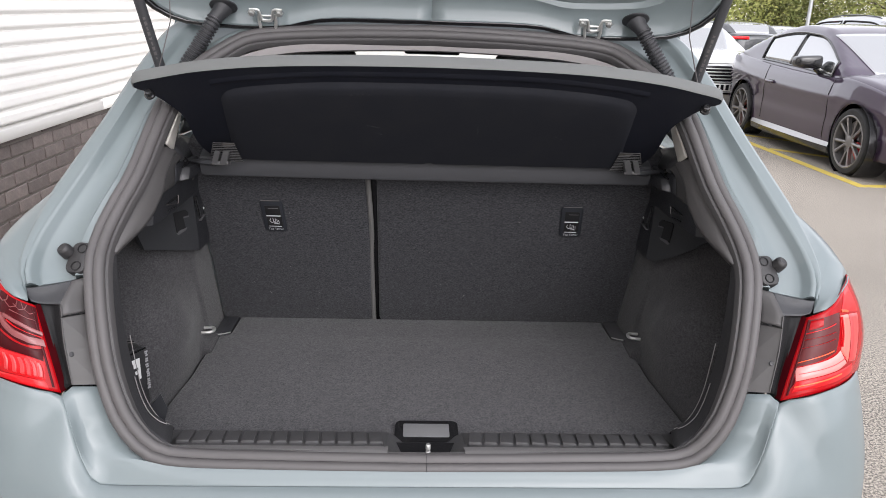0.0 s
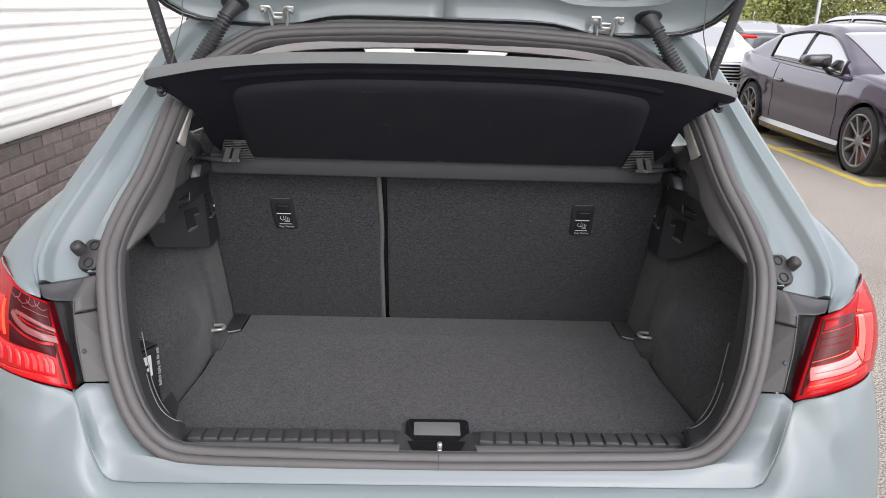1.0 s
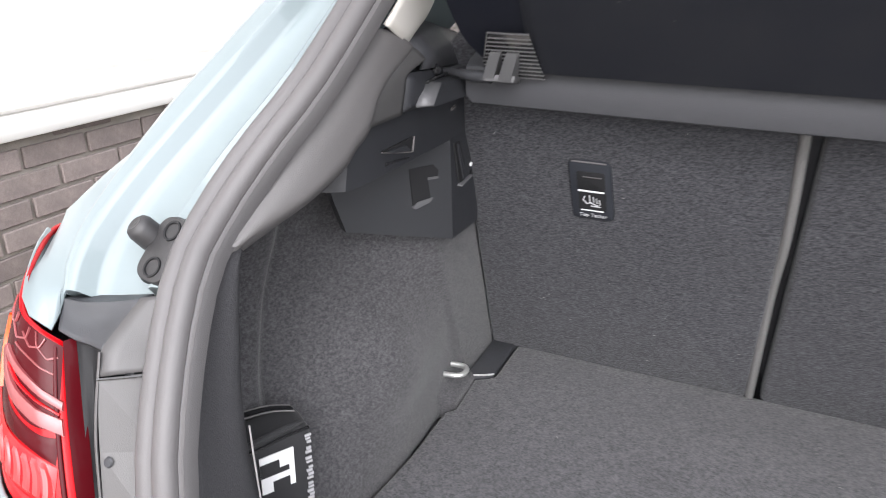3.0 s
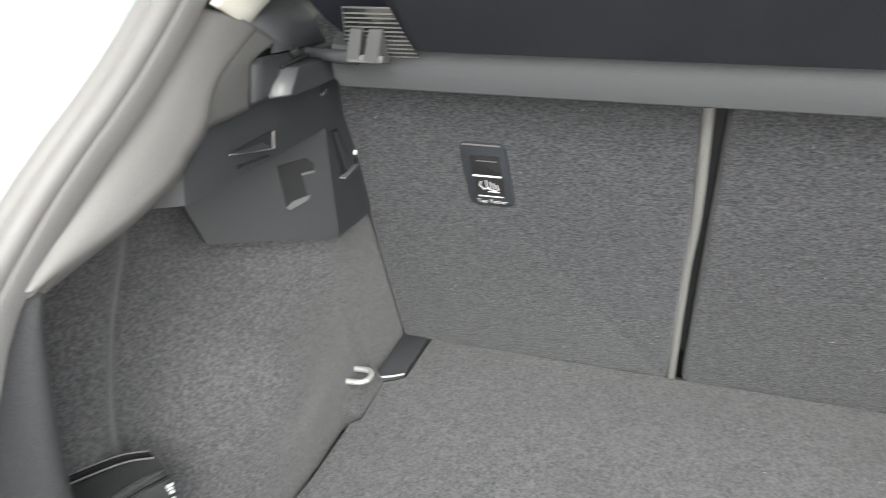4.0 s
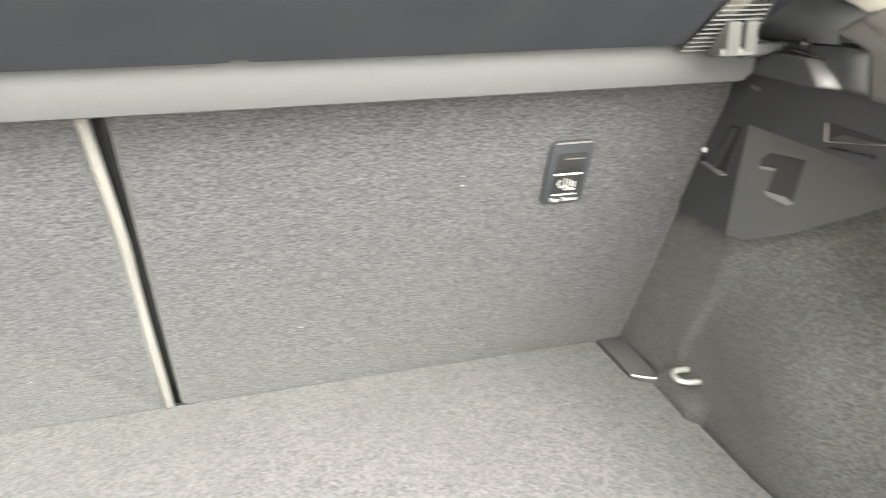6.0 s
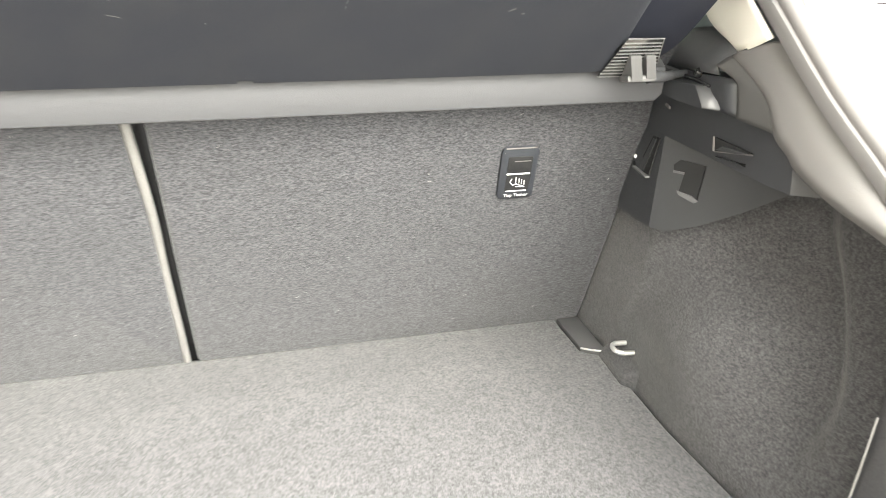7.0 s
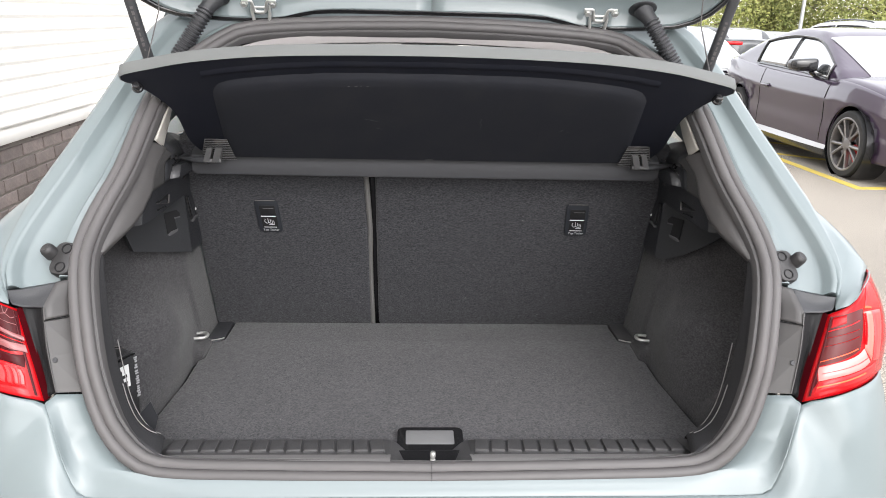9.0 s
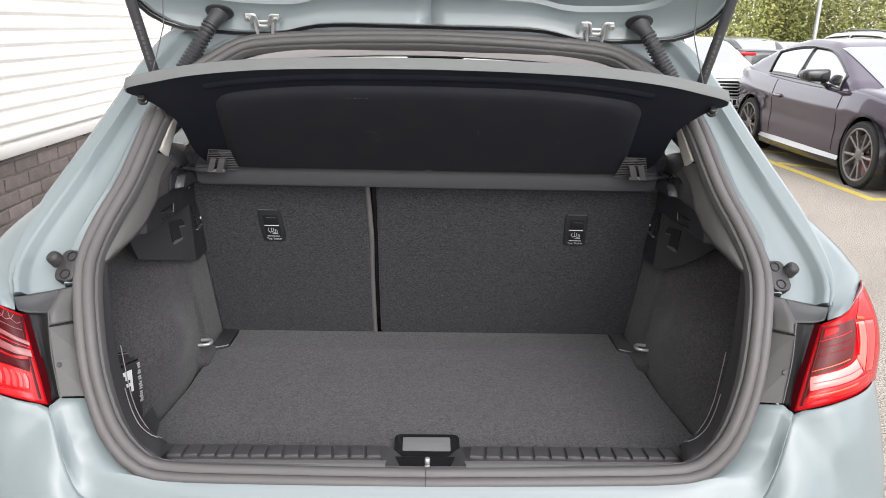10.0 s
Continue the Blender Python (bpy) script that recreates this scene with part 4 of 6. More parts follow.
    thicken(part("support_ramp", loft([sd(r_) for r_ in ramp_]), LIT_GREY, ledge, angle=20), .002)
    part("ramp_block", loft([sd(r_) for r_ in ([(.5045, -.330, 1.1195), (.5050, -.240, 1.1170)], [(.5045, -.330, 1.1225), (.5050, -.240, 1.1200)], [(.5050, -.310, 1.1425), (.5080, -.240, 1.1370)], [(.5250, -.310, 1.1425), (.5260, -.240, 1.1390)])]), PLASTIC_DEEP, ledge, angle=20)
    part("ramp_slot", box((.004, .052, .0035), (s * .5200, -.290, 1.1440), .001, turn=(4, 0, 0)), BLACK, ledge)
    part("support_knob", lathe([(0, .007), (.0045, .007), (.0060, .004), (.0060, 0)], 12, pose(s * .524, -.283, 1.1500, 40, 0, 0)), BLACK, ledge)
    # belt guide cover: a raised facet with a dark skirt
    guide = loft([sd(r_) for r_ in ([(.560, -.365, 1.192), (.562, -.290, 1.206), (.566, -.215, 1.196), (.566, -.130, 1.178)],
                                    [(.522, -.358, 1.186), (.538, -.290, 1.190), (.552, -.222, 1.191), (.556, -.135, 1.174)],
                                    [(.516, -.328, 1.169), (.526, -.278, 1.171), (.536, -.215, 1.171), (.548, -.140, 1.160)],
                                    [(.5185, -.330, 1.1575), (.5245, -.282, 1.1535), (.530, -.215, 1.149), (.540, -.140, 1.147)])])
    thicken(part("belt_guide", crisp(guide, .0025), PLASTIC, ledge, "dark moulded belt guide cover", angle=30), .003)

    # grey pillar trim beside the seal: a wavy fold, with a flank that turns down to the box
    o = spline(sd([(.572, -.618, 1.026), (.570, -.592, 1.053), (.564, -.553, 1.090), (.551, -.504, 1.137), (.541, -.455, 1.180), (.533, -.416, 1.207)]), 64)
    fold = spline(sd([(.5600, -.592, 1.046), (.550, -.560, 1.0580), (.5390, -.520, 1.0715), (.5315, -.475, 1.0900), (.5285, -.459, 1.1035), (.5255, -.445, 1.1135), (.5240, -.434, 1.1250), (.5235, -.428, 1.1360), (.5230, -.421, 1.1460), (.5230, -.404, 1.1580), (.5225, -.384, 1.1680), (.5215, -.352, 1.1830)]), 64)
    q = [a_.lerp(b_, .55) + Vector((-s * .004, -.004, .004)) for a_, b_ in zip(o, fold)]
    near = [p + Vector((-s * .0010, -.0022, .0022)) for p in fold]
    back = [p + Vector((s * .003, .006, -.005)) for p in fold]
    back2 = [p + Vector((s * .022, .030, -.012)) for p in fold]
    thicken(part("pillar_trim", loft(smooth_rows([o, q, near, fold], 14) + [back, back2]), PILLAR_TRIM, car, "grey grained plastic pillar trim", angle=50), 0.003)
    flank = [sd([(.5275, -.448, 1.1130), (.5255, -.436, 1.1250), (.5250, -.426, 1.1430), (.5245, -.402, 1.1600), (.5230, -.352, 1.1840)]),
             sd([(.5250, -.425, 1.1160), (.5235, -.416, 1.1290), (.5225, -.408, 1.1430), (.5215, -.388, 1.1590), (.5200, -.343, 1.1790)]),
             sd([(.5230, -.398, 1.1168), (.5220, -.395, 1.1300), (.5210, -.390, 1.1430), (.5200, -.372, 1.1585), (.5170, -.332, 1.1705)]),
             sd([(.5220, -.374, 1.1175), (.5215, -.372, 1.1290), (.5205, -.370, 1.1400), (.5200, -.364, 1.1570), (.5170, -.327, 1.1690)])]
    thicken(part("pillar_flank", smooth_loft(flank, 16, 12), PILLAR_FLANK, car, "dark grey flank of the pillar trim", angle=40), .002)
    # light upper trim
    o = sd([(.5205, -.410, 1.209), (.505, -.350, 1.270), (.480, -.295, 1.326), (.44, -.245, 1.372)])
    q = sd([(.5215, -.372, 1.191), (.520, -.325, 1.250), (.510, -.262, 1.305), (.475, -.185, 1.365)])
    i_ = sd([(.5285, -.347, 1.188), (.540, -.270, 1.216), (.535, -.215, 1.275), (.50, -.12, 1.360)])
    i2 = sd([(.556, -.300, 1.200), (.568, -.225, 1.210), (.560, -.160, 1.275), (.53, -.07, 1.355)])
    thicken(part("upper_pillar_trim", smooth_loft([o, q, i_, i2], 20, 14), TRIM_LIGHT, car, "light grey upper pillar trim"), 0.003)

    # lashing eye
    eye = part("lashing_eye", tube(spline([(s * .562, -.197, .703), (s * .534, -.197, .7055), (s * .525, -.195, .706), (s * .5195, -.188, .706), (s * .5195, -.176, .706), (s * .525, -.169, .706), (s * .534, -.167, .7055), (s * .562, -.167, .703)], 32), .0040, 10), SATIN_STEEL, car, "zinc-plated steel lashing eye")
    # clip in the corner of the floor
    part("corner_clip", prism([(s * .500, -.004), (s * .501, -.108), (s * .527, -.127), (s * .540, -.127), (s * .540, -.004)], .012, pose(0, 0, .6655), .003), PLASTIC if s < 0 else SATIN, car)
    part("clip_wire", tube([(s * .499, -.110, .667), (s * .512, -.121, .668), (s * .528, -.130, .669)], .0016, 6), SATIN_STEEL, car)

# sill trim in two ribbed halves
for s in (1, -1):
    x0, x1 = .072, .462
    prof = [(-.600, .655), (-.612, .690), (-.620, .698), (-.690, .716), (-.697, .717), (-.722, .728), (-.738, .736), (-.752, .738)]
    rails = [[Vector((s * (x0 + (x1 - x0) * k / 12 + (0.03 * max(0, (y + .72) / .1) if k == 12 else 0)), y, z)) for k in range(13)] for y, z in prof]
    sill = thicken(part("sill_trim", loft(rails), SATIN, car, "ribbed dark grey plastic sill trim", angle=25), 0.003)
    face = [[Vector((s * (x0 - .004 + (x1 - x0 + .004) * k / 12), y, z)) for k in range(13)] for y, z in ((-.699, .7195), (-.722, .7305), (-.739, .7390), (-.755, .741))]
    part("sill_face", loft(face), SILL_FACE, sill)
    for k in range(13):
        x = x0 + .022 + k * .0292
        rib_bm = box((.0240, .060, .006), (s * x, -.656, .7085), .0016, turn=(-14.5, 0, s * -6))
        rib = part("rib", rib_bm, SATIN, sill)
        spin = Matrix.Translation((s * x, -.656, .7085)) @ Euler((radians(-14.5), 0, radians(s * -6))).to_matrix().to_4x4()
        part("rib_edge", tube([spin @ Vector(c) for c in ((-s * .0112, .027, .0029), (-s * .0112, -.0285, .0029), (s * .0108, -.0285, .0029))], .0006, 5), RUBBER, rib)
    # end slope towards the lock
    slope = loft([spline(side(r_, s), 10) for r_ in ([(x0 + .004, -.612, .6925), (x0 + .004, -.697, .7195), (x0, -.722, .7300), (x0 - .004, -.755, .7405)],
                                                    [(x0 - .006, -.612, .6905), (x0 - .006, -.697, .7170), (x0 - .010, -.722, .7280), (x0 - .012, -.755, .7380)],
                                                    [(x0 - .014, -.613, .6860), (x0 - .015, -.697, .7100), (x0 - .018, -.722, .7200), (x0 - .019, -.755, .7300)],
                                                    [(x0 - .028, -.616, .6740), (x0 - .032, -.697, .6930), (x0 - .034, -.722, .6960), (x0 - .034, -.755, .7020)])])
    part("sill_end", slope, SATIN, sill)
    corner = loft([side([(.462, -.600, .680), (.462, -.62, .698), (.462, -.697, .717), (.462, -.752, .738)], s), side([(.475, -.600, .688), (.478, -.63, .706), (.476, -.700, .732), (.470, -.748, .750)], s)])
    part("sill_corner", corner, SATIN, sill)

# lock striker well
well = box((.15, .10, .006), (0, -.695, .690), .002)
well_ob = part("lock_well", well, BLACK, car)
part("lock_striker", lathe([(0, .056), (.0036, .056), (.0046, .054), (.0046, .047), (.0034, .046), (.0034, .043), (.0044, .042), (.0044, .0)], 18, pose(.003, -.735, .692)), SATIN_STEEL, well_ob, "steel lock striker pin")
part("well_edge", box((.082, .004, .003), (.004, -.745, .7345), .001), SATIN_STEEL, well_ob)

# ---- load floor ----
floor_half = [(.496, -.002), (.498, -.110), (.506, -.119), (.524, -.130), (.520, -.215), (.531, -.229), (.531, -.33), (.547, -.52), (.550, -.645), (0, -.645)]
outline = floor_half + [(-x, y) for x, y in floor_half[::-1] if x > 0]
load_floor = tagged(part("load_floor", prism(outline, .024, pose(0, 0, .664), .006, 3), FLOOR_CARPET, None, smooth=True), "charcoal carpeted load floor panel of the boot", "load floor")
handle = part("floor_handle", prism(rounded(.128, .120, .014), .016, pose(.004, -.598, .674, 2, 0, 0), .004), BLACK, load_floor, "black moulded handle frame")
part("handle_plate", prism(rounded(.092, .041, .003), .004, pose(.003, -.577, .6772, 5, 0, 0), .001), GRIP, handle, "satin metal grip plate")
part("handle_recess", prism(rounded(.100, .034, .004), .003, pose(.003, -.632, .676, -8, 0, 0), .001), PLASTIC, handle)

# under the floor
part("boot_tub", box((1.24, .80, .02), (0, -.30, .626), .004), PLASTIC, car)

# ---- rear seat backs ----
lean = math.degrees(math.atan(0.4074))


def seat_back(x0, x1, tether_x, label):
    ob = thing("rear_seat_back", label, "seat back", "rear seat backs")
    w, h = x1 - x0, 0.56
    M = pose((x0 + x1) / 2, 0, .655, 90 + lean, 0, 0)
    pad = prism([(x, y + h / 2 + .002) for x, y in rounded(w, h, .012)], .10, M, .007, 3)
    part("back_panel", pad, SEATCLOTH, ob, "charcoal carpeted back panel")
    # tether cover
    P = M @ pose(tether_x - (x0 + x1) / 2, .361, 0.004)
    slant = 0.06
    cov = part("tether_cover", prism([(x + slant * (-y), y) for x, y in rounded(.055, .094, .009)], .008, P @ pose(0, .003, 0), .0025), COVER, ob, "black plastic top tether cover")
    part("cover_rim", tube([P @ Vector((x - .003, .0495, .0008)) for x in (-.022, -.01, .01, .022)], .0011, 6), PLASTIC_GREY, cov)
    # finger slot and inset field are raised plates, recess shade painted black
    part("finger_slot", prism([(x + slant * (-y), y) for x, y in rounded(.036, .029, .003)], .002, P @ pose(0, .020, .0012), .0005), BEVEL_AND_SHADE, cov)
    part("slot_shelf", box((.024, .0012, .001), (0, 0, 0), .0003), RUBBER, cov).matrix_world = P @ pose(.002, .028, .0026)
    part("white_bar", prism([(x, y) for x, y in rounded(.034, .0022, .001)], .001, P @ pose(0, .004, .0012), 0), WHITE, cov)
    part("white_bar", prism([(x, y) for x, y in rounded(.030, .0014, .0006)], .001, P @ pose(.002, -.0275, .0012), 0), WHITE, cov)
    part("inset_field", prism([(x, y) for x, y in rounded(.036, .030, .002)], .001, P @ pose(.002, -.0125, .0006), 0), BEVEL_AND_SHADE, cov)
    # seat symbol of a few strokes
    sym = bmesh.new()
    for pts in (((-.010, -.004), (-.012, -.010), (-.007, -.016), (-.001, -.013)), ((-.004, -.002), (-.003, -.014), (.008, -.018)), ((.001, -.004), (.002, -.013)), ((.005, -.006), (.006, -.014)), ((.009, -.008), (.010, -.016)), ((-.002, -.019), (.011, -.0195))):
        tube([P @ Vector((x + .002, y, .0016)) for x, y in pts], .0008, 5, sym)
    part("child_seat_symbol", sym, PRINT_PALE, cov)
    txt = bpy.data.curves.new("label_text", "FONT")
    txt.body, txt.size, txt.align_x, txt.align_y, txt.extrude = "Top Tether", .0078, "CENTER", "CENTER", .0002
    tob = new("label_text", txt)
    tob.matrix_world = P @ pose(.003, -.0355, .0012)
    txt.materials.append(PRINT_PALE)
    tob.parent = cov
    return ob


seat_narrow = seat_back(-.5425, -.137, -.369, "narrow charcoal rear seat back, upright, seen from the boot")
seat_wide = seat_back(-.119, .5435, .357, "wide charcoal rear seat back, upright, seen from the boot")
strip = part("seat_gap_strip", tube(spline([(-.134, .002, .655), (-.136, -.075, .86), (-.134, -.120, .96), (-.140, -.190, 1.12)], 20), .0062, 10), PIPING, car, "pale grey ribbed strip in the gap between the seat backs")
part("seat_gap", box((.03, .004, .52), (-.122, -.065, .885), 0, turn=(lean, 0, 0)), BLACK, car)

# ---- lint on the carpets ----
def lint(parent, count, spot, seed):
    """Pale specks and short fibres that cling to a carpet, as one loose mesh."""
    rl = random.Random(seed)
    bm = bmesh.new()
    for _ in range(count):
        p, u, v = spot(rl.random(), rl.random())
        a = rl.uniform(0, 2 * math.pi)
        l_ = rl.choice((.0008, .0012, .0018, .003, .005))
        d = (u * math.cos(a) + v * math.sin(a)) * l_ / 2
        n_ = u.cross(v).normalized()
        bend = v * rl.uniform(-.3, .3) * l_
        tube([p - d, p + bend + n_ * .0003, p + d], [.0001, rl.uniform(.00015, .00026), .0001], 4, bm)
    return tagged(part("lint", bm, LINT, parent, "pale lint and fibres caught in the carpet"), kind="stuff")


X_, Y_ = Vector((1, 0, 0)), Vector((0, 1, 0))
UP_SEAT = Vector((0, -.4074, 1)).normalized()
lint(load_floor, 110, lambda a, b: (Vector((-.50 + a, -.02 - .60 * b, .6648)), X_, Y_), 21)
for seat_, x0, w_, n_ in ((seat_narrow, -.53, .38, 26), (seat_wide, -.10, .62, 42)):
    lint(seat_, n_, lambda a, b: (Vector((x0 + w_ * a, seat_y(.675 + .43 * b) - .0062, .675 + .43 * b)), X_, UP_SEAT), 22)

# ---- parcel shelf, tilted up ----
shelf = thing("parcel_shelf", "dark parcel shelf tilted up, with scuffed underside and grey top", "parcel shelf")
# in the shelf's own plane: x across, y backwards along the board, z normal to the underside


def on_shelf(x, v, h=0.0):
    """A point on the underside: v metres up the board from its hinge, h proud of the underside."""
    c, q = math.cos(radians(41.35)), math.sin(radians(41.35))
    return Vector((x, -.250 - v * c - h * q * 0.9, 1.153 + v * q - h * c))


wing = [(0, 0.337), (.15, .334), (.30, .325), (.42, .306), (.50, .283), (.545, .268), (.557, .258), (.554, .246), (.535, .236), (.512, .205), (.492, .155), (.490, .06), (.478, .02), (.46, 0.0), (0, 0.0)]


def shelf_outline(shrink=0.0, n=72):
    pts = spline([(x, v, 0) for x, v in wing[:13]], n)
    return [(p.x, p.y) for p in pts]


edge_half = shelf_outline()
full = edge_half + [(.46, 0.0)] + [(-.46, 0.0)] + [(-x, v) for x, v in edge_half[::-1] if x > 1e-4]
bm = bmesh.new()
under = [bm.verts.new(on_shelf(x, v, 0.0)) for x, v in full]
upper = [bm.verts.new(on_shelf(x, v, -0.024)) for x, v in full]
bm.faces.new(under)
bm.faces.new(upper[::-1])
for i in range(len(full)):
    j = (i + 1) % len(full)
    bm.faces.new((under[i], under[j], upper[j], upper[i]))
bmesh.ops.bevel(bm, geom=[e for e in bm.edges if len(e.link_faces) == 2 and e.calc_face_angle(0) > 1.0], offset=.004, segments=2, affect="EDGES")
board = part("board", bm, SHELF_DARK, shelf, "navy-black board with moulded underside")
# grey edge band that wraps the rear edge
rails = []
for h, out_ in ((0.001, .0015), (-.004, .004), (-.022, .004), (-.027, -.002), (-.028, -.03)):
    rails.append([on_shelf(x * (1 + out_ / .55), v + out_ * (1 if v > .2 else .2), h) for x, v in [(-x, v) for x, v in edge_half[:57][::-1]][:-1] + edge_half[:57]])
part("edge_band", loft(rails), EDGE_FABRIC, board, "grey fabric-covered rear edge of the shelf")
# raised middle panel with rounded shoulders
pan = [(0, .290), (.20, .285), (.355, .262), (.398, .235), (.407, .19), (.415, .10), (.424, .012)]
ph = [(p.x, p.y) for p in spline([(x, v, 0) for x, v in pan], 40)]
rows = []
for f, h in ((1.0, .0005), (.985, .006), (.965, .0095), (.92, .011), (.6, .0112), (.3, .0113), (.02, .0113)):
    row = [on_shelf(x * f, .012 + (v - .012) * (1 - (1 - f) * 1.4 if f > .9 else f), h) for x, v in ph]
    rows.append([Vector((-p.x, p.y, p.z)) for p in row[::-1]][:-1] + row)
part("raised_panel", loft(rows), SHELF_PANEL, board, "matt navy-grey raised middle of the underside")
# shallow moulded bead above the panel
bead = []
for dv, h in ((-.010, .0003), (-.004, .0028), (.001, .0032), (.008, .0003)):
    half = [on_shelf(p.x, p.y + dv, h) for p in spline([(0, .314, 0), (.20, .309, 0), (.34, .291, 0), (.412, .274, 0)], 30)]
    bead.append([Vector((-p.x, p.y, p.z)) for p in half[::-1]][:-1] + half)
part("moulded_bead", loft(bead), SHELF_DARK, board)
# scuffs on the underside
for x, v, l_, a in ((.095, .160, .016, 84), (.097, .148, .006, 80), (.096, .139, .004, 88), (-.316, .133, .003, -5), (-.306, .136, .002, 10), (-.269, .110, .002, 0), (-.115, .156, .028, -18), (-.103, .129, .012, -20), (-.029, .117, .003, -60), (.113, .191, .003, 40), (.128, .200, .002, 0), (.259, .133, .008, 30), (.272, .127, .004, 10), (-.152, .262, .005, 4), (-.139, .263, .006, 6), (-.130, .264, .003, 0), (-.118, .264, .005, 10)):
    p, q = on_shelf(x - l_ / 2 * math.cos(radians(a)), v - l_ / 2 * math.sin(radians(a)), .0113), on_shelf(x + l_ / 2 * math.cos(radians(a)), v + l_ / 2 * math.sin(radians(a)), .0113)
    part("scuff", tube([p, p.lerp(q, .4) + Vector((.001, 0, .0005)), q], [.0002, .0005, .0002], 5), TRIM_GREY, board)
# front section that stays flat and its rolled edge
roll = []
for y, z in ((-.205, 1.168), (-.236, 1.159), (-.247, 1.152), (-.250, 1.144), (-.246, 1.119), (-.242, 1.110), (-.232, 1.107), (-.19, 1.110)):
    ends = .006 if z < 1.111 else 0
    roll.append([Vector((x, y + .004 * (x / .5) ** 2, z)) for x in (-.504 + ends, -.498, -.40, -.2, 0, .2, .40, .498, .504 - ends)])
part("front_section", loft(roll, closed=True, cap=True), SHELF_TOP, shelf, "grey front strip of the shelf with a rolled edge", angle=35)
for s in (1, -1):
    # hinge bracket: peg and bar, two fins with a lit front, ribbed pad
    br = part("hinge_bracket", box((.036, .026, .008), (s * .4500, -.274, 1.1455), .003, turn=(-10, 0, s * -4)), SATIN, shelf, "dark moulded hinge bracket of the shelf")
    for x0, x1, w_ in ((.4605, .4500, .0125), (.4420, .4315, .0140)):
        prof = [[(x0 - w_ / 2, -.286, 1.1440), (x0 + w_ / 2, -.286, 1.1440)], [(x0 - w_ / 2, -.2880, 1.1480), (x0 + w_ / 2, -.2880, 1.1480)], [(x1 - w_ / 2, -.2990, 1.1760), (x1 + w_ * .42, -.2990, 1.1760)], [(x1 - w_ / 2, -.2860, 1.1780), (x1 + w_ * .42, -.2860, 1.1780)], [(x0 - w_ / 2, -.262, 1.1480), (x0 + w_ / 2, -.262, 1.1480)]]
        part("bracket_fin", crisp(loft([side(r_, s) for r_ in prof], closed=True, cap=True), .001), FIN_GREY, br, angle=25)
    part("peg", tube([(s * .462, -.275, 1.1460), (s * .488, -.270, 1.1460), (s * .489, -.270, 1.1460), (s * .502, -.264, 1.1460), (s * .503, -.264, 1.1460), (s * .548, -.240, 1.1450)], [.0070, .0066, .0058, .0058, .0048, .0044], 14), PLASTIC, br)
    back_ = bmesh.new()
    back_.faces.new([back_.verts.new(on_shelf(s * x, v, .0115)) for x, v in ((.405, .002), (.408, .080), (.452, .080), (.470, .030), (.470, .002))])
    thicken(part("pad", back_, BLACK, br), .001)
    part("pad_frame", tube([on_shelf(s * .408, .081, .0125), on_shelf(s * .452, .081, .0125), on_shelf(s * .466, .040, .0125)], .0009, 6), SATIN, br)
    for k in range(11):
        v = .004 + k * .0069
        a, b = on_shelf(s * (.405 + .0003 * k), v, .0125), on_shelf(s * (.470 - max(0, v - .030) * .36), v, .0125)
        part("pad_rib", tube([a, b], .0010, 6), FIN_GREY, br)
    lug = part("string_lug", lathe([(0, .010), (.006, .010), (.008, .007), (.008, .002), (.010, 0), (.010, -.004)], 14, Matrix.Translation(on_shelf(s * .530, .245, .010)) @ pose(0, 0, 0, 50, 0, 0)), BLACK, shelf)


# ---- open boot lid, its hinges, struts, bellows and strings ----
RIM = [(0, -.200, 1.452), (.22, -.200, 1.450), (.31, -.204, 1.433), (.38, -.205, 1.430), (.50, -.214, 1.436), (.555, -.228, 1.454), (.590, -.258, 1.488),
       (.610, -.31, 1.550), (.618, -.42, 1.665), (.605, -.62, 1.865), (.53, -.75, 1.995), (.30, -.79, 2.035), (0, -.795, 2.04)]
rh = spline(RIM, 56)
rim = rh[:-1] + [Vector((-p.x, p.y, p.z)) for p in rh[:0:-1]]
rim.append(rim[0])
gate_mid = Vector((0, -.50, 1.745))
GN = Vector((0, .70, .71)).normalized()


def gate_rows(steps):
    rows = []
    for f, h in steps:
        rows.append([gate_mid + (p - gate_mid) * f + GN * h for p in rim])
    return loft(rows)


gate = thicken(part("boot_lid", gate_rows(((1.0, 0.0), (.990, -.004), (.982, -.003), (.974, .005), (.955, .016), (.93, .025), (.905, .030), (.890, .031), (.872, .040), (.60, .044), (.3, .046), (.02, .046))), PAINT, car, "grey-blue boot lid raised open", angle=22), .002)
part("lid_outer_skin", gate_rows(((1.0, .002), (1.01, .012), (1.005, .030), (.95, .055), (.6, .085), (.3, .095), (.02, .10))), PAINT, gate, angle=60)
part("lid_edge_rubber", tube([p - GN * .001 + Vector((.006 * min(1, max(-1, p.x / .3)), 0, 0)) for p in rim], .0065, 8, cap=False), BLACK, gate)
part("lid_window", gate_rows(((.62, .088), (.61, .096), (.4, .108), (.02, .115))), DARK_GLASS, gate, "dark rear window in the lid")

